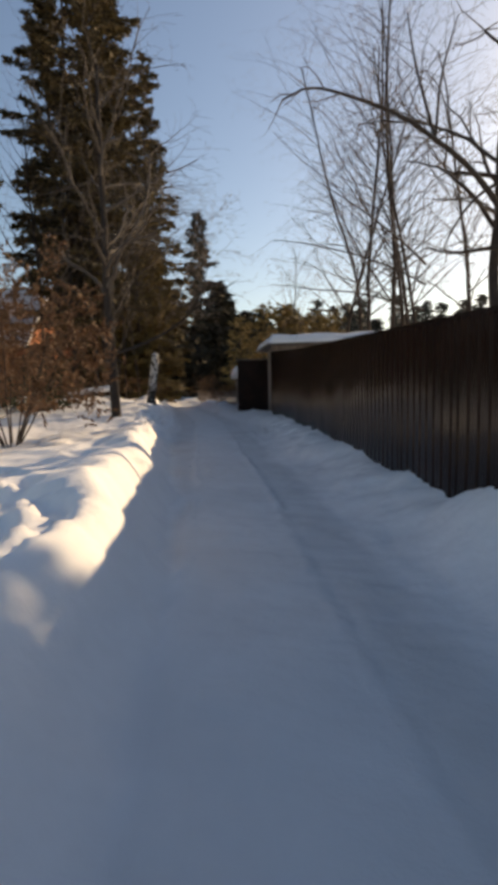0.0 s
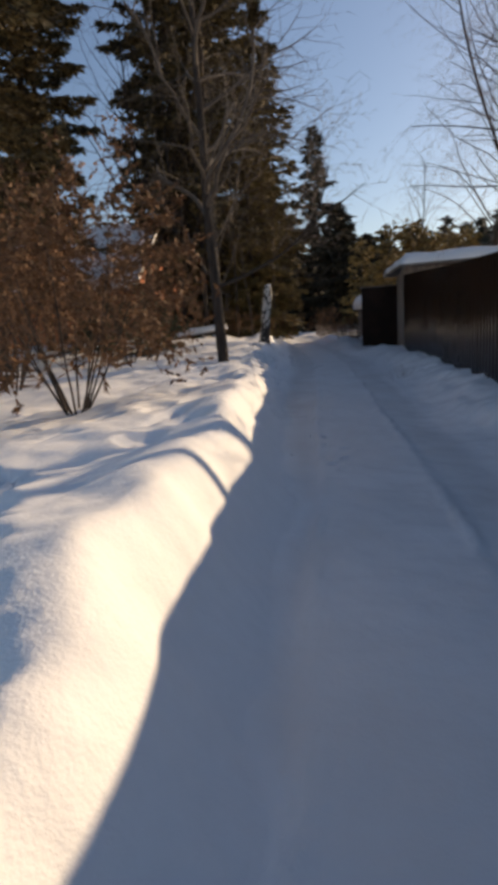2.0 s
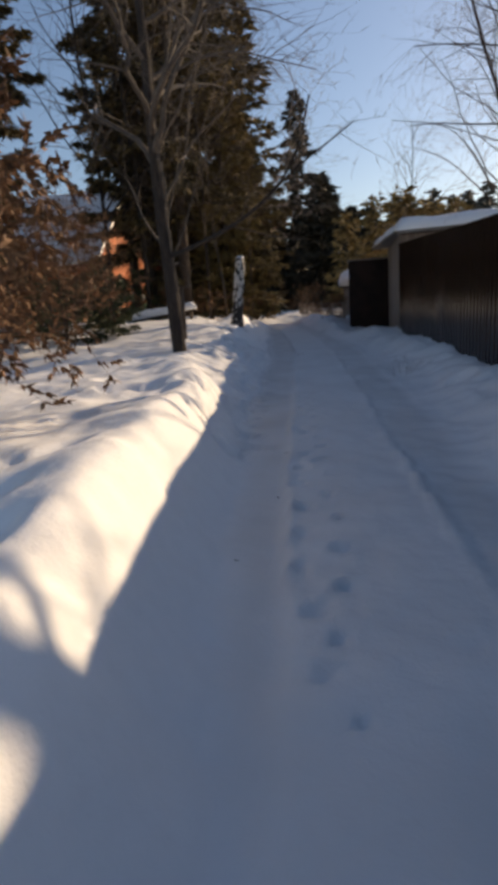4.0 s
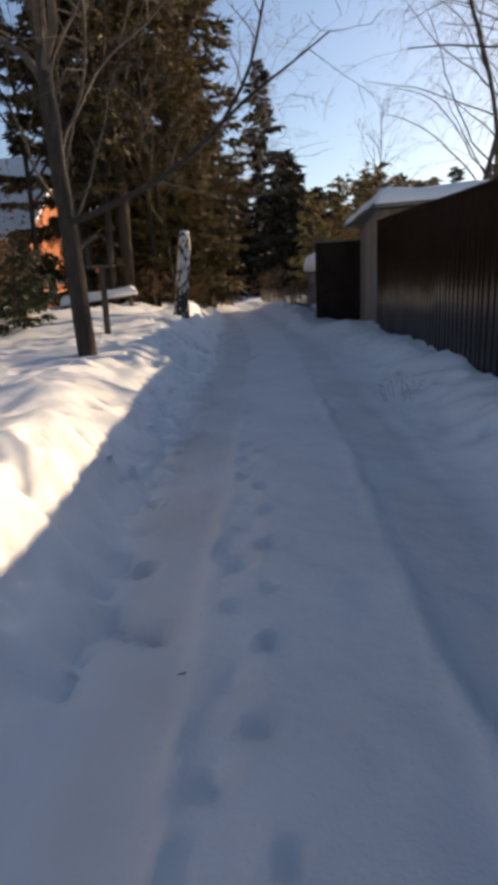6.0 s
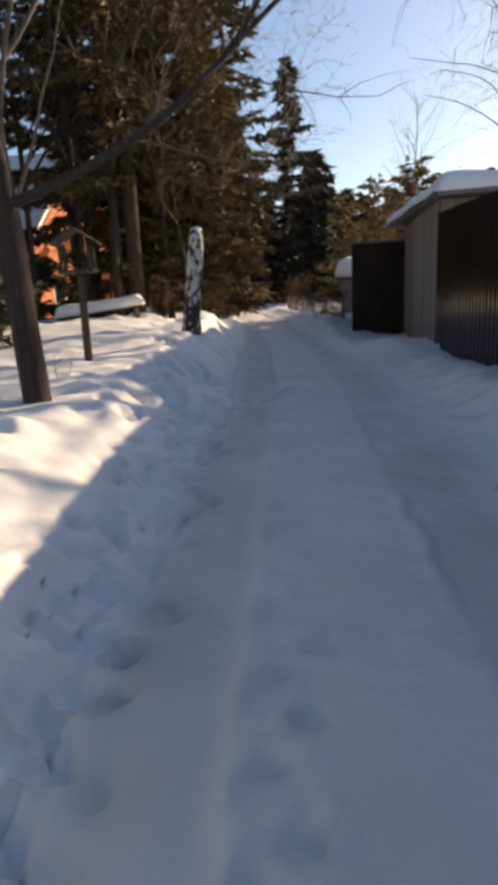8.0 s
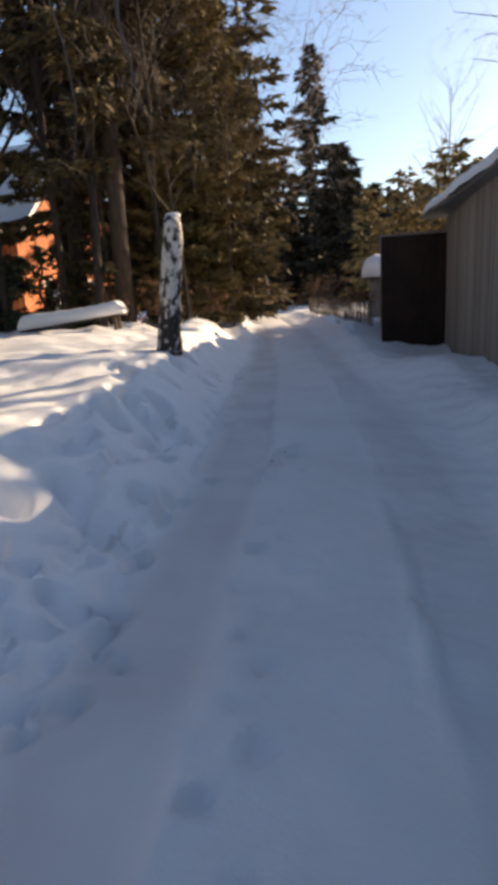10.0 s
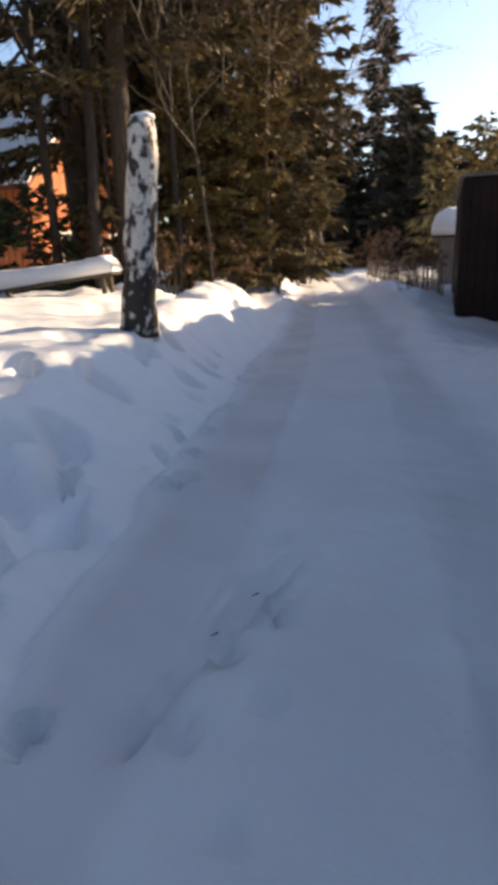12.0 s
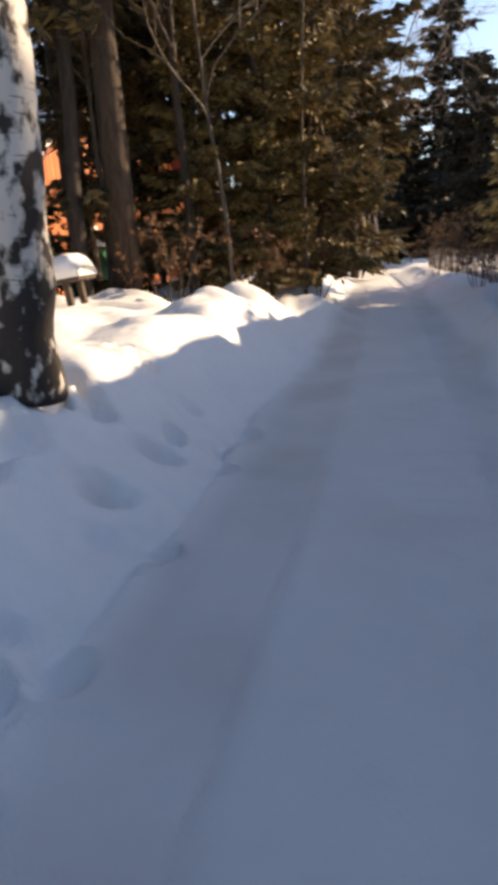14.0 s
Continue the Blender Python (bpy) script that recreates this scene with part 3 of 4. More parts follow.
for i in range(195):
    fy = rng.uniform(105, 175)
    fx = -45 + 130 * (i + rng.random()) / 195 - 0.06 * (fy - 105)
    if fx < -12 and fy < 125:
        fy += 30
    place_conifer(far_kit[2 if rng.random() < 0.6 else 3], "conifer_tree", "distant dark conifer in the tree line", fx, fy,
                  (fy / 135) * rng.uniform(0.88, 1.12), rng.uniform(0, 360), "distant tree line", tall=rng.uniform(0.85, 1.15))

# the airy pine and pale trees between the row and the pointed spruce
place_conifer(big[2], "pine_tree", "airy olive pine beyond the row of conifers", -10.6, 60.0, 1.30, 60)
for bx, by, tl, sd in [(-9.3, 58.0, 17.5, 0), (-8.4, 57.0, 14.0, 1), (-10.2, 62.0, 20.0, 2)]:
    bare_tree("bare_tree", "pale bare tree beyond the row of conifers", bx, by, tl, 0.09, 140 + sd, dict(STYLE_OLD, thin=0.014, seg=0.62), PALE_TWIG, PALE_TWIG, (0.02, 0), "pale trees beyond the conifers")
# bare trees on both sides
bare_tree("maple_tree", "bare grey-brown tree standing in the snow bank", -4.33, 18.57, 10.5, 0.15, 7, dict(STYLE_OLD, trunk=0.1), BARK, TWIG, (-0.045, 0.02),
          extra=[((0.0, 0.0, 1.9), (0.62, -0.1, 0.95), 2.2, 0.020), ((0.0, 0.0, 2.0), (0.12, -0.2, 1.0), 4.2, 0.024), ((0.0, 0.0, 2.7), (0.6, -0.15, 1.2), 4.6, 0.024), ((-0.05, 0, 2.1), (-0.6, 0.2, 1.0), 3.8, 0.024),
                 ((-0.05, 0, 2.9), (0.35, 0.3, 1.2), 5.4, 0.026), ((-0.1, 0, 3.8), (0.4, -0.2, 1.2), 5.0, 0.026), ((-0.15, 0, 4.8), (0.7, 0.3, 1.2), 5.0, 0.03)],
          limbs=[([(0.0, 0, 2.0), (0.65, 0, 2.2), (1.48, 0, 2.56), (2.1, 0.0, 2.98), (2.4, 0, 3.32), (2.68, 0, 3.8), (2.9, 0, 4.6)], 0.052),
                 ([(2.1, 0, 2.98), (2.6, 0.05, 3.4), (3.15, 0.1, 3.75), (3.7, 0.1, 4.1)], 0.028)], limb_mat=TWIG)
for k, (bx, by, tl, rd) in enumerate([(-8.25, 31.0, 16, 0.13), (-7.2, 32.8, 15, 0.08), (-8.9, 34.6, 13, 0.08), (-9.6, 31.4, 15, 0.11), (-10.8, 30.6, 14, 0.11), (3.9, 75.0, 18, 0.11), (-15.2, 73.0, 17, 0.12), (-17.4, 79.0, 19, 0.13), (-14.2, 68.0, 13, 0.10)]):
    bare_tree("bare_tree", "slender bare tree before the dark conifers", bx, by, tl, rd, 40 + k, STYLE_BIRCH, BARK, TWIG, (0.02, 0.0), "bare trees before the conifers")
for k, (bx, by, tl, rd, ln) in enumerate([(5.75, 31.8, 20, 0.13, -0.02), (7.0, 31.5, 21, 0.14, 0.05), (4.9, 35.0, 18, 0.12, 0.0), (9.0, 35.8, 21, 0.14, 0.02), (10.9, 30.6, 19, 0.13, 0), (8.3, 33.4, 19, 0.12, 0), (6.6, 38.0, 20, 0.12, 0)]):
    bare_tree("birch_tree", "bare birch with thin hanging twigs behind the fence", bx, by, tl, rd, 60 + k, STYLE_WEEP, BARK, PALE_TWIG, (ln, 0), "birches behind the fence")
for k, (bx, by, tl, rd) in enumerate([(-6.5, 33.0, 9, 0.05), (-5.6, 34.6, 7.5, 0.04), (-7.7, 33.9, 11, 0.06), (-8.6, 32.2, 10, 0.05)]):
    bare_tree("sapling", "thin bare sapling among the conifers", bx, by, tl, rd, 90 + k, dict(STYLE_OLD, trunk=0.12), TWIG, TWIG, (0.03, 0.0), "saplings among the conifers")
bare_tree("old_tree", "big old bare tree with long dark limbs behind the fence", 6.25, 15.0, 13.0, 0.17, 71, STYLE_OLD, BARK, TWIG, (-0.07, 0.0),
          limbs=[([(-0.15, 0, 4.6), (-0.6, 0, 5.3), (-1.25, 0, 6.1), (-2.05, 0, 6.75), (-3.1, 0, 7.4), (-4.8, 0, 7.95), (-5.6, 0, 7.7)], 0.085),
                 ([(-2.05, 0, 6.75), (-2.25, 0.1, 7.6), (-2.5, 0.1, 8.5), (-2.7, 0.1, 9.6)], 0.045), ([(-2.05, 0, 6.75), (-1.95, -0.1, 8.1), (-1.6, -0.1, 9.4)], 0.04),
                 ([(-0.1, 0, 4.1), (-0.6, -0.05, 4.25), (-1.65, -0.05, 4.15), (-2.2, 0, 4.3)], 0.07), ([(-0.3, 0, 5.9), (-1.1, 0, 5.4), (-1.62, 0, 4.7), (-1.8, 0, 4.3)], 0.05)])
# unseen pine and spruces, added so that shade falls across the lane's near end
place_conifer(big[2], "pine_tree", "unseen dense pine added behind the steel fence for its shade", 9.5, 15.25, 0.70, 75)
place_conifer(big[1], "spruce_tree", "unseen dark spruce added behind the steel fence for its shade", 10.5, 15.2, 0.50, 200, tall=1.2)
place_conifer(big[1], "spruce_tree", "unseen dark spruce added behind the steel fence for its shade", 9.2, 12.5, 0.46, 140)
# small pines added behind the sheds to block the sun from the far lane
for sx, sy, sc, tn in [(2.7, 38.6, 0.42, 20), (3.2, 44.5, 0.5, 100), (2.1, 45.6, 0.58, 210), (0.4, 48.5, 0.45, 20), (5.4, 47.0, 0.52, 300)]:
    place_conifer(brown_kit, "pine_tree", "small pine added behind the steel shed for its shade", sx, sy, sc, tn, "pines behind the shed")
bare_tree("birch_tree", "bare birch with twigs hanging over the fence", 5.2, 19.2, 12, 0.07, 83, STYLE_WEEP, BARK, PALE_TWIG, (-0.03, 0.0), "birches behind the fence",
          extra=[((0, 0, 3.4), (-1.2, -0.25, 0.40), 4.9, 0.035), ((0, 0, 4.2), (-1.2, -0.05, 0.55), 5.0, 0.035), ((0, 0, 4.8), (-1.0, -0.4, 0.7), 4.4, 0.04)])


# ---- shrubs ----
def bush(name, label, x, y, tall, wide, seed, stems, mat, leaf=None, leaves=0, thick=0.016):
    rng = random.Random(seed)
    out = [[], [], [], [], []]
    t = thing(name, pose(x, y, ground_z(x, y) - 0.05), label, "shrub")
    style = dict(levels=4, seg=0.28, droop=(0.03, 0.0, -0.02, -0.05), wander=0.14, bare=(0.12, 0.1, 0.05, 0), shoots=(1.7, 1.6, 1.3, 0), spread=1.15, ratio=0.5, thin=0.003 if thick > 0.01 else 0.0015)
    starts = []
    for k in range(stems):
        starts.append(len(out[0]))
        a = 6.283 * k / stems + rng.uniform(-0.3, 0.3)
        lean = rng.uniform(0.25, 0.6) * wide / tall
        branch(rng, out, Vector((0.12 * math.cos(a), 0.12 * math.sin(a), 0)), Vector((lean * math.cos(a), lean * math.sin(a), 1)).normalized(), tall * rng.uniform(0.75, 1.05), thick, 0, style)
    for a, b in zip(starts, starts[1:] + [len(out[0])]):
        part("stem", tubes(out[0][a:b]), BARK, t)
    tagged(part("twig_crown", tubes(out[1] + out[2] + out[3]), mat, t), kind="stuff")
    if leaf:
        ends = [(s[1], (s[1] - s[0]).normalized(), 1.0) for s in out[2] + out[3]]
        rng.shuffle(ends)
        tagged(part("withered_leaves", needles(rng, ends[:leaves], 0.06, 3, 0.3), leaf, t), kind="stuff")
    return t


bush("bush", "large bare red-brown bush on the snow", -4.05, 10.1, 2.5, 2.7, 3, 13, RED_TWIG, BROWNLEAF, 11000)
bush("bush", "bare brown bush behind the large red-brown one", -6.6, 12.6, 2.7, 2.0, 15, 9, RED_TWIG, BROWNLEAF, 3000)
bush("bush", "tall bare brown bush before the wood", -8.9, 16.2, 3.1, 2.2, 16, 9, RED_TWIG, BROWNLEAF, 3000)
bush("bush", "low dark bare bush on the snow", -5.6, 9.2, 1.2, 1.4, 4, 6, TWIG)
bush("bush", "bare brown bush beside the evergreens", -7.5, 19.8, 3.0, 1.8, 6, 9, RED_TWIG, BROWNLEAF, 2200)
bush("bush", "bare brown bush at the wood's edge", -7.6, 13.6, 2.0, 1.8, 8, 6, TWIG, BROWNLEAF, 500)
for k, (bx, by, tl) in enumerate([(-7.0, 31.6, 2.0), (-8.4, 32.4, 2.3), (-6.3, 33.5, 2.0), (-9.6, 31.6, 2.3), (-5.6, 35.2, 1.8)]):
    bush("bush", "brown leafless undergrowth beneath the conifers", bx, by, tl * 0.6, 1.1, 20 + k, 5, TWIG, BROWNLEAF, 500)
shrub_kit = conifer("shrub", 35, 2.0, 1.1, 0.1, 60, THUJA, 0.14, 0.5, droop=0.1)
for sx, sy, sc, tn in [(-7.3, 22.2, 0.8, 0), (-8.4, 21.6, 0.95, 70), (-9.6, 22.6, 1.05, 150), (-8.3, 24.3, 1.0, 220), (-10.8, 24.0, 1.15, 310), (-9.6, 26.4, 1.1, 30), (-12.0, 27.5, 1.3, 100), (-10.15, 31.4, 1.28, 15), (-11.9, 31.8, 1.3, 200), (-10.9, 31.0, 1.1, 130), (-13.3, 32.4, 1.15, 40)]:
    place_conifer(shrub_kit, "evergreen_shrub", "low dark green evergreen shrub in the garden", sx, sy, sc, tn, "garden evergreens")



# ---- the sawn-off birch ----
def birch_stump():
    x, y = -4.52, 25.5
    t = thing("birch_stump", pose(x, y, ground_z(x, y) - 0.05, 0, 7.0, 0), "tall sawn-off birch trunk, black-furrowed at the foot", "tree stump")
    pts = [(0.012 * math.sin(k * 1.1), 0.012 * math.cos(k * 0.8), 2.12 * k / 22) for k in range(23)]
    radii = [0.187 + 0.028 * math.exp(-k / 2.5) - 0.0020 * k - (0.03 if k == 22 else 0) for k in range(23)]
    part("trunk", trunk_mesh(pts, radii, 30, 0.035, 3), BIRCH, t, smooth=True)
    cap = trunk_mesh([(0, 0, 2.11), (0, 0, 2.13), (0.02, 0, 2.155), (0.03, 0, 2.17)], [0.10, 0.115, 0.085, 0.03], 18, 0.08, 8)
    part("snow_cap", cap, SNOW, t, "white cap of snow", smooth=True)


birch_stump()


# ---- bird feeder ----
def bird_feeder():
    x, y = -5.08, 21.5
    t = thing("bird_feeder", pose(x, y, ground_z(x, y) - 0.05, 0, 0, 12), "small dark wooden bird feeder on a post", "bird feeder")
    part("post", tubes([(Vector((0, 0, 0)), Vector((0.02, 0, 1.36)), 0.065, 0.055, 10)]), WOOD, t, smooth=True)
    part("tray", box(-0.26, 0.26, -0.2, 0.2, 1.34, 1.38, 0.008), WOOD, t)
    for cx in (-0.21, 0.21):
        for cy in (-0.15, 0.15):
            part("corner_post", box(cx - 0.018, cx + 0.018, cy - 0.018, cy + 0.018, 1.38, 1.76, 0.004), WOOD, t)
    for s in (-1, 1):
        part("roof_board", prism([(0, 1.94), (0, 1.965), (s * 0.34, 1.755), (s * 0.34, 1.73)], -0.24, 0.24), WOOD, t)


bird_feeder()


# ---- bench under snow ----
def loaf(length, wide, high, seed, cells=40):
    """A rounded, uneven cushion of snow along x, standing on z = 0."""
    rng = random.Random(seed)
    verts, faces, k = [], [], 12
    for i in range(cells + 1):
        f = i / cells
        x = (f - 0.5) * length
        end = min(1.0, (min(f, 1 - f) * length / (0.5 * high)) ** 0.5 if min(f, 1 - f) > 0 else 0.0)
        h = high * (0.35 + 0.65 * end) * (1 + 0.10 * math.sin(x * 2.1 + seed) + rng.uniform(-0.03, 0.03))
        for j in range(k):
            a = math.pi * j / (k - 1)
            c, s = math.cos(a), math.sin(a)
            verts.append((x, wide / 2 * math.copysign(abs(c) ** 0.55, c) * (0.9 + 0.1 * end), h * s ** 0.55 if s > 1e-6 else 0.0))
    for i in range(cells):
        for j in range(k - 1):
            a = i * k + j
            faces.append([a, a + 1, a + k + 1, a + k])
        faces.append([i * k + k - 1, i * k, (i + 1) * k, (i + 1) * k + k - 1])
    faces += [list(range(k)), list(range(cells * k, cells * k + k))[::-1]]
    return verts, faces


def snowy_bench():
    x, y = -8.05, 29.1
    z = ground_z(x, y)
    t = thing("garden_bench", pose(x, y, z - 0.1, 0, -6.5, 10), "long wooden garden bench buried under thick snow", "bench")
    for k in range(3):
        part("plank", box(-1.22, 1.22, -0.24 + 0.165 * k, -0.085 + 0.165 * k, 0.30, 0.345, 0.006), WOOD, t)
    for lx in (-1.0, 1.0):
        for ly in (-0.18, 0.18):
            part("leg", box(lx - 0.04, lx + 0.04, ly - 0.04, ly + 0.04, 0.0, 0.30, 0.006), WOOD, t)
    cushion = thing("snow_cushion", pose(x, y, z - 0.1, 0, -6.5, 10) @ pose(0, 0, 0.347), "thick rounded cushion of snow on the bench", "snow")
    part("snow", loaf(2.5, 0.56, 0.30, 4), SNOW, cushion, smooth=True)


snowy_bench()


# ---- the brown steel fence ----
def fence_top(y):
    return 1.82 + (y - 4) * 0.0385 + 0.10 * float(step(15, 25, y))


def steel_fence():
    t = thing("steel_fence", pose(0, 0, 0), "high dark brown profiled steel fence along the lane", "fence")
    y = -7.0
    while y < 25.6:
        y1 = min(y + 1.62, 25.72)
        n = max(6, int((y1 - y) / 0.0345))
        prof = (0, 0, 1, 1, 1, 0.0)
        verts, faces, rows = [], [], 7
        for i in range(n + 1):
            v = y + (y1 - y) * i / n
            lip = 0.012 * prof[i % 6]
            foot, top = (ground_z(fence_x(v), v) - 0.25 if v > -2 else 0.0), fence_top(v)
            for back in (0.0, 0.004):
                for r in range(rows):
                    z = foot + (top - foot) * r / (rows - 1)
                    sag = 0.016 * float(rough_field(v, z + 40, 0.8, 3)) * math.sin(math.pi * r / (rows - 1))
                    verts.append((fence_x(v) - lip + back + sag, v, z))
        for i in range(n):
            a, b = i * 2 * rows, (i + 1) * 2 * rows
            for r in range(rows - 1):
                faces += [[a + r, a + r + 1, b + r + 1, b + r], [a + rows + r + 1, a + rows + r, b + rows + r, b + rows + r + 1]]
            faces.append([a + rows - 1, a + 2 * rows - 1, b + 2 * rows - 1, b + rows - 1])
        part("sheet", (verts, faces), SHEET, t)
        part("post", box(fence_x(y) + 0.05, fence_x(y) + 0.11, y - 0.03, y + 0.03, 0.0, fence_top(y) - 0.06, 0.004), SHEET, t)
        y += 1.62
    y0, y1 = -7.0, 25.72
    verts, faces, k = [], [], 40
    for i in range(k + 1):
        v = y0 + (y1 - y0) * i / k
        verts += [(fence_x(v) + dx, v, fence_top(v) + dz) for dx, dz in ((-0.035, -0.03), (-0.035, 0.012), (0.02, 0.012), (0.02, -0.03))]
        if i:
            faces += [[4 * i - 4 + j, 4 * i - 4 + (j + 1) % 4, 4 * i + (j + 1) % 4, 4 * i + j] for j in range(4)]
    part("top_rail", (verts, faces + [[3, 2, 1, 0], [4 * k, 4 * k + 1, 4 * k + 2, 4 * k + 3]]), SHEET, t)
    for h in (0.6, 1.5):
        part("rail", ([(fence_x(v) + dx, v, h + dz + 0.012 * v) for v in (y0, y1) for dx, dz in ((0.01, 0), (0.01, 0.04), (0.048, 0.04), (0.048, 0))],
                      [[0, 1, 5, 4], [1, 2, 6, 5], [2, 3, 7, 6], [3, 0, 4, 7], [0, 3, 2, 1], [4, 5, 6, 7]]), SHEET, t)


steel_fence()


# ---- garage with a snowy roof ----
def garage():
    x0, y0, y1 = 0.60, 25.78, 33.6
    t = thing("garage", pose(0, 0, 0), "grey board garage with deep snow on its flat roof", "garage")
    def top(y):
        return 3.06 + 0.022 * (y - 25.3)
    part("wall", ([(x, y, z) for y in (y0 + 0.03, y1) for x, z in ((x0 + 0.03, -0.4), (x0 + 0.03, top(y)), (5.4, top(y)), (5.4, -0.4))],
                  [[0, 1, 5, 4], [1, 2, 6, 5], [2, 3, 7, 6], [3, 0, 4, 7], [0, 3, 2, 1], [4, 5, 6, 7]]), WOOD, t)
    n = 50
    for i in range(n):
        a = y0 + (y1 - y0) * i / n
        part("board", box(x0 - 0.004 * (i % 2), x0 + 0.028, a, a + (y1 - y0) / n - 0.008, -0.38, top(a) - 0.02, 0.004), BOARD, t)
    for i in range(32):
        a = x0 + 4.8 * i / 32
        part("board", box(a, a + 0.142, y0 - 0.004 * (i % 2), y0 + 0.028, -0.1, 3.03, 0.004), BOARD, t)
    # the roof rises gently away from the lane
    def up(x):
        return 3.04 + 0.012 * (x - 0.4)
    def eave(y):
        return 0.48 - 0.058 * (y - 25.25)
    part("roof", ([(x, y, up(x) + dz + (0.022 * (y - 25.3))) for y in (25.25, 34.0) for x, dz in ((eave(y), 0), (eave(y), 0.07), (5.8, 0.07), (5.8, 0))],
                  [[0, 1, 5, 4], [1, 2, 6, 5], [2, 3, 7, 6], [3, 0, 4, 7], [0, 3, 2, 1], [4, 5, 6, 7]]), TIN, t)
    rng = random.Random(9)
    verts, faces, nx, ny = [], [], 36, 50
    for j in range(ny + 1):
        for i in range(nx + 1):
            y = 25.2 + 8.85 * j / ny
            x = eave(y) - 0.05 + (5.8 - eave(y)) * i / nx
            e = min(i / 2.0, j / 2.0, (ny - j) / 2.0, 1.0)
            wob = 0.03 * math.sin(x * 3 + y * 1.7) + 0.02 * math.sin(y * 5.1) + rng.uniform(-0.008, 0.008)
            verts.append((x + (wob if i == 0 else 0), y + (wob if j == 0 else 0), up(x) + 0.022 * (y - 25.3) + 0.074 + (0.37 + wob) * e ** 0.6))
    for j in range(ny):
        for i in range(nx):
            a = j * (nx + 1) + i
            faces.append([a, a + 1, a + nx + 2, a + nx + 1])
    rim = [i for i in range(nx + 1)] + [j * (nx + 1) + nx for j in range(1, ny + 1)] + [ny * (nx + 1) + i for i in range(nx - 1, -1, -1)] + [j * (nx + 1) for j in range(ny - 1, 0, -1)]
    low = len(verts)
    for r in rim:
        v = verts[r]
        verts.append((v[0] * 1.0, v[1], up(v[0]) + 0.022 * (v[1] - 25.3) + 0.072))
    m = len(rim)
    for k in range(m):
        faces.append([rim[k], rim[(k + 1) % m], low + (k + 1) % m, low + k][::-1])
    snow = thing("roof_snow", pose(0, 0, 0), "deep slab of snow on the garage roof", "snow")
    part("snow", (verts, faces), SNOW, snow, smooth=True)


garage()


# ---- dark steel shed beyond the garage ----
def dark_shed():
    t = thing("steel_shed", pose(0, 0, 0), "dark brown steel shed standing beside the garage", "shed")
    # y1 is drawn far back: the added length only shades the lane beyond
    x0, x1, y0, y1, top = -1.08, 0.592, 33.35, 40.4, 2.80
    part("body", box(x0 + 0.02, x1, y0 + 0.02, y1, -0.4, top, 0.005), RUSTY, t)
    n = 9
    for i in range(n):
        a = x0 + (x1 - x0) * i / n
        part("panel", box(a, a + (x1 - x0) / n - 0.012, y0, y0 + 0.022, -0.38, top - 0.03, 0.004), RUSTY, t)
    for i in range(30):
        a = y0 + 0.03 + (y1 - y0 - 0.03) * i / 30
        part("panel", box(x0, x0 + 0.022, a, a + 0.17, -0.2, top - 0.03, 0.004), RUSTY, t)
    part("roof", box(x0 - 0.06, x1 + 0.02, y0 - 0.08, y1 + 0.08, top, top + 0.05, 0.008), TIN, t)


dark_shed()


# ---- beyond: a small snow-roofed shed and a picket fence ----
def snowy_hut():
    t = thing("garden_hut", pose(-0.35, 43.0, 0.1), "small wooden hut with a thick white snow roof", "hut")
    part("wall", box(-1.2, 1.4, -0.1, 2.2, 0.0, 1.75, 0.01), BOARD, t)
    part("roof", box(-1.5, 1.6, -0.35, 2.4, 1.75, 1.83, 0.01), WOOD, t)
    snow = thing("hut_snow", pose(-0.35, 43.0, 0.1) @ pose(0.05, 1.0, 1.832), "thick snow on the hut's roof", "snow")
    v, f = loaf(3.1, 2.7, 1.05, 6, 26)
    part("snow", (v, f), SNOW, snow, smooth=True)


snowy_hut()


def picket_fence():
    a, b = Vector((-1.35, 37.0, 0)), Vector((-5.6, 56.0, 0))
    n = 84
    ang = math.degrees(math.atan2(b.x - a.x, b.y - a.y))
    t = thing("picket_fence", pose(0, 0, 0), "weathered low picket fence half in the snow", "fence")
    rng = random.Random(14)
    pale = mesh_of("picket", *box(-0.012, 0.012, -0.045, 0.045, 0, 1.05, 0.006), BOARD)
    for i in range(n):
        p = a.lerp(b, i / n)
        part("picket", pale, None, t, at=pose(p.x, p.y, ground_z(p.x, p.y) - 0.2 + rng.uniform(-0.06, 0.04), rng.uniform(-2, 2), rng.uniform(-2, 2), -ang))
    for h in (0.45, 0.9):
        part("rail", tubes([(a + Vector((0.05, 0, h + 0.15)), b + Vector((0.05, 0, h + 0.15)), 0.03, 0.03, 6)]), WOOD, t)


picket_fence()


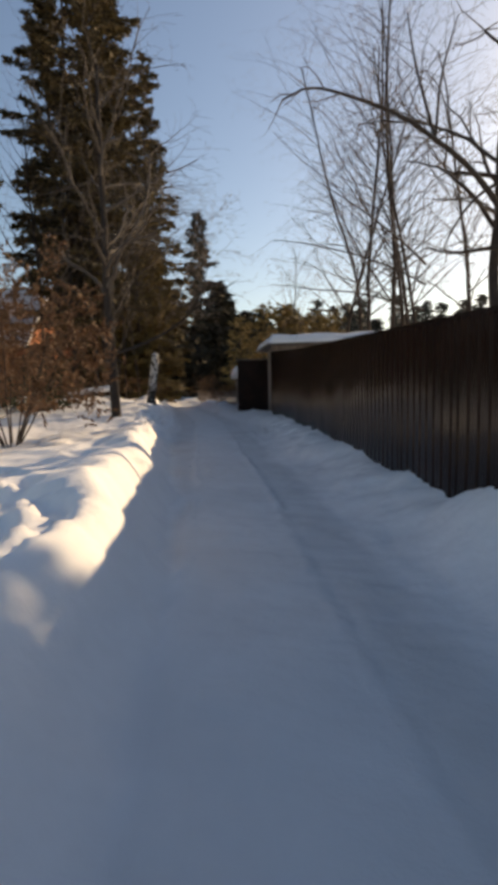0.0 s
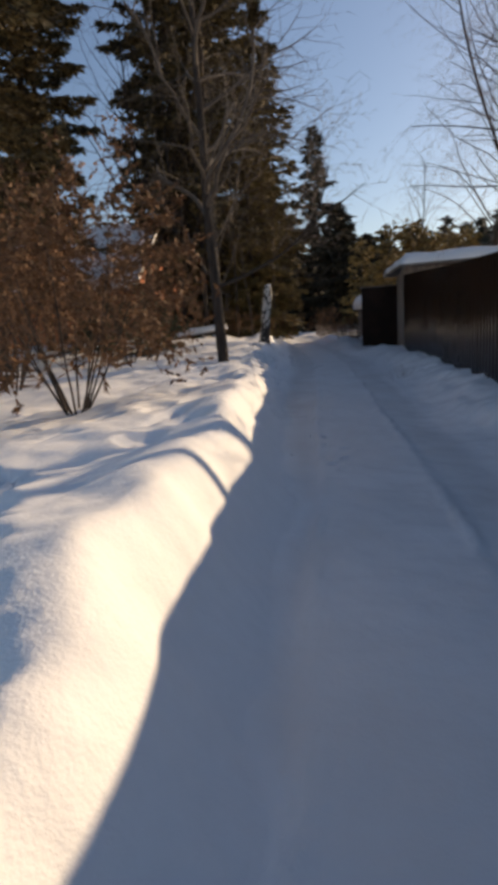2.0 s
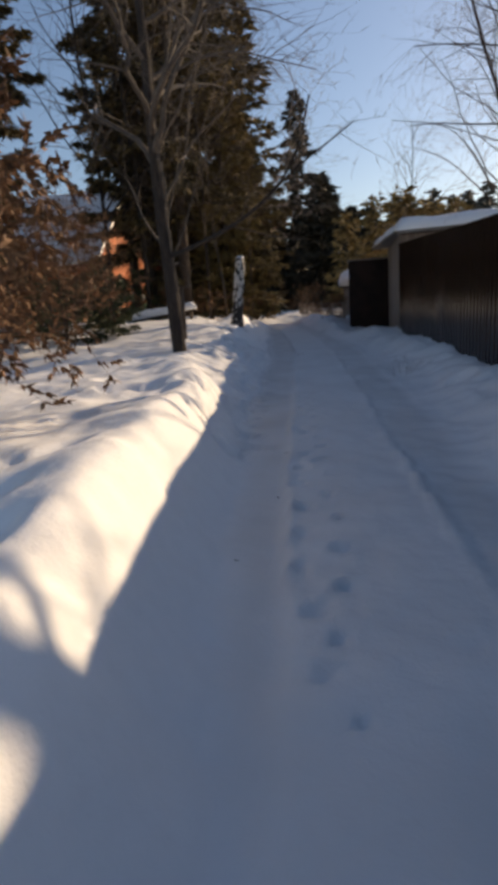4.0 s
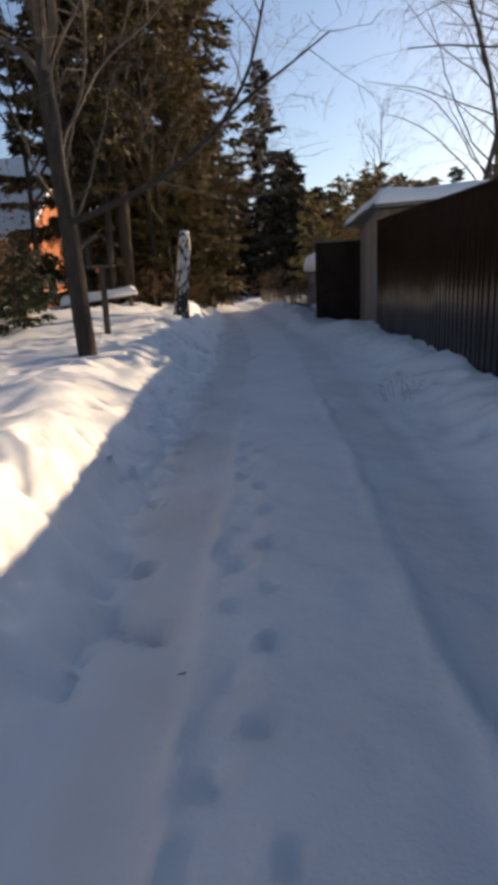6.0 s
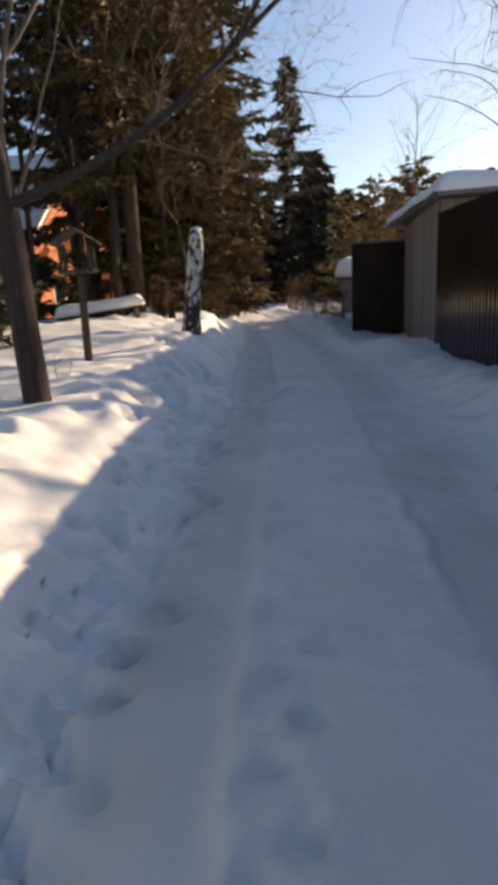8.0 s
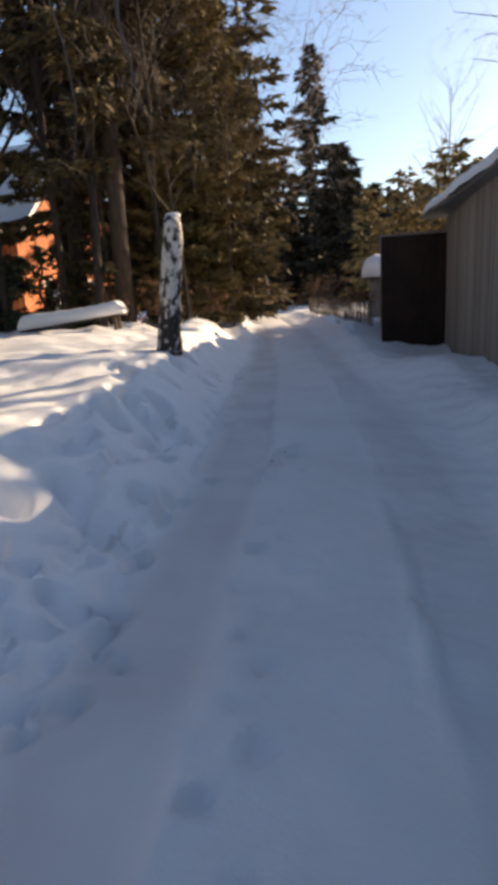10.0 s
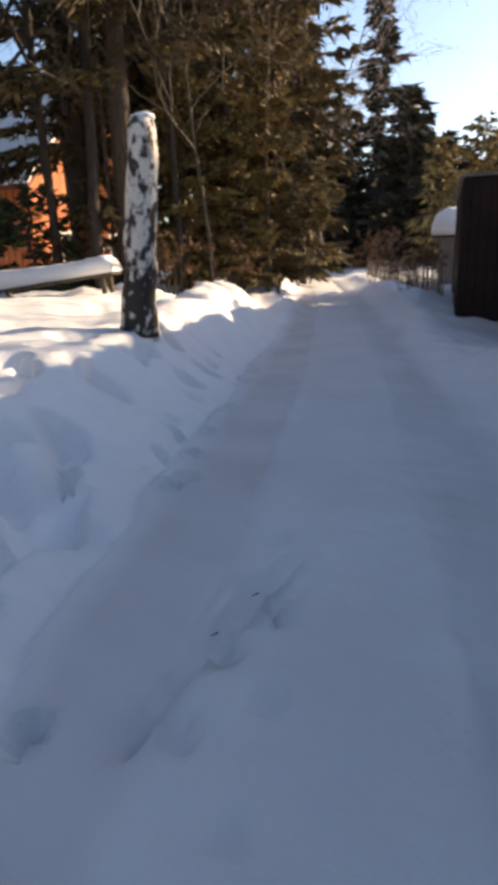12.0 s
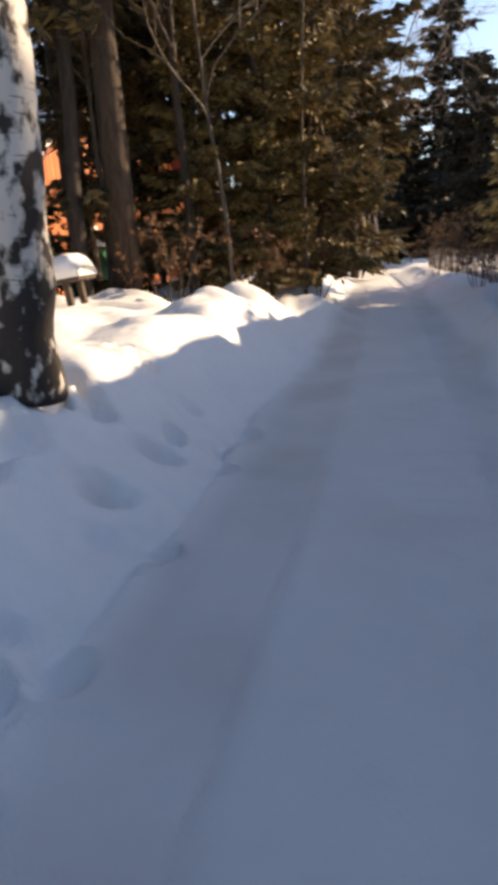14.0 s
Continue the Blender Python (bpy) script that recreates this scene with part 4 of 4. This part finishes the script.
# ---- the orange house ----
def orange_house():
    x0, x1, y0, y1, eave, ridge = -26.0, -14.6, 37.5, 46.5, 4.3, 8.0
    ym = (y0 + y1) / 2
    t = thing("house", pose(0, 0, 0), "orange wooden house with a snow-covered roof behind the garden", "house")
    def gable(x):
        return [(x, y0, 0.2), (x, y1, 0.2), (x, y1, eave), (x, ym, ridge), (x, y0, eave)]
    v = gable(x1) + gable(x0)
    part("wall", (v, [[0, 1, 2, 3, 4], [9, 8, 7, 6, 5], [0, 5, 6, 1], [1, 6, 7, 2], [4, 9, 5, 0]]), RED, t)
    n = 44
    for i in range(n):
        a, b = y0 + (y1 - y0) * i / n, y0 + (y1 - y0) * (i + 1) / n - 0.015
        c = (a + b) / 2
        top = eave + (ridge - eave) * (1 - abs(c - ym) / (ym - y0)) - 0.05
        part("board", box(x1, x1 + 0.03, a, b, 0.3, top, 0.0), ORANGE, t)
    for i in range(44):
        a = x0 + (x1 - x0) * i / 44
        part("board", box(a, a + 0.215, y0 - 0.03, y0, 0.3, eave, 0.0), ORANGE, t)
    for wy in (39.6, 43.0):
        w = part("window", box(x1 + 0.032, x1 + 0.06, wy - 0.6, wy + 0.6, 1.3, 2.6, 0.01), WHITE, t)
        part("pane", box(x1 + 0.062, x1 + 0.07, wy - 0.5, wy + 0.5, 1.4, 2.5, 0.0), GLASS, w)
    s = (ridge - eave) / (ym - y0)
    for sg in (-1, 1):
        ye = ym + sg * (ym - y0 + 0.6)
        ze = ridge - s * (ym - y0 + 0.6)
        sec = [(ym, ridge + 0.02), (ym, ridge + 0.16), (ye, ze + 0.14), (ye, ze)]
        vv = [(x, y, z) for x in (x0 - 0.5, x1 + 0.55) for y, z in sec]
        part("roof", (vv, [[0, 1, 5, 4], [1, 2, 6, 5], [2, 3, 7, 6], [3, 0, 4, 7], [0, 3, 2, 1], [4, 5, 6, 7]]), RED, t)
        sec = [(ym, ridge + 0.165), (ym, ridge + 0.46), (ye - sg * 0.15, ze + 0.44), (ye, ze + 0.30), (ye, ze + 0.145)]
        vv = [(x, y, z) for x in (x0 - 0.48, x1 + 0.53) for y, z in sec]
        part("roof_snow", (vv, [[0, 1, 6, 5], [1, 2, 7, 6], [2, 3, 8, 7], [3, 4, 9, 8], [4, 0, 5, 9], [0, 4, 3, 2, 1], [5, 6, 7, 8, 9]]), SNOW, t, "white snow on the roof")


orange_house()


def green_stack():
    x, y = -12.1, 36.7
    t = thing("covered_stack", pose(x, y, ground_z(x, y) - 0.05), "low stack under a green tarpaulin with snow on top", "stack")
    part("tarpaulin", loaf(1.5, 1.1, 1.35, 12, 20), GREEN, t, smooth=True)
    part("snow_cap", loaf(1.25, 0.85, 0.3, 13, 16), SNOW, t, "snow on top", smooth=True, at=pose(0, 0, 1.28))


green_stack()


# ---- growth along the picket fence, weeds and fallen bits ----
for k, (bx, by, tl) in enumerate([(-2.5, 39.2, 1.3), (-3.3, 42.2, 1.5), (-4.2, 46.0, 1.6), (-2.0, 37.6, 1.0)]):
    bush("bush", "small bare brown bush by the picket fence", bx, by, tl, 1.1, 50 + k, 6, TWIG, BROWNLEAF, 350)
for k, (bx, by, tl) in enumerate([(0.06, 16.8, 0.22), (0.16, 17.1, 0.26), (-4.9, 20.2, 0.3)]):
    bush("dry_weed", "dry dark weed stalks sticking out of the snow", bx, by, tl, 0.25, 70 + k, 5, TWIG, thick=0.005)


def fallen_twig(x, y, length, turn, seed):
    rng = random.Random(seed)
    p, d, segs = Vector((0, 0, 0.008)), Vector((1, 0, 0)), []
    for i in range(4):
        d = (d + Vector((0, rng.gauss(0, 0.35), 0))).normalized()
        q = p + d * (length / 4)
        segs.append((p, q, 0.004 * (1 - i / 6), 0.004 * (1 - (i + 1) / 6), 5))
        p = q
    me = mesh_of("fallen_twig", *tubes(segs), BARK, True)
    ob = new("fallen_twig", me)
    ob.matrix_basis = pose(x, y, ground_z(x, y) - 0.004, 0, 0, turn)
    tagged(ob, "small dark twig lying on the snowy lane", "twig", "fallen twigs")


rng = random.Random(77)
for k, (fx, fy) in enumerate([(-1.2, 10.59), (-1.31, 9.56), (-1.27, 11.77), (-2.07, 21.8), (-2.15, 21.5)]):
    fallen_twig(fx, fy, rng.uniform(0.03, 0.05), rng.uniform(0, 360), k)
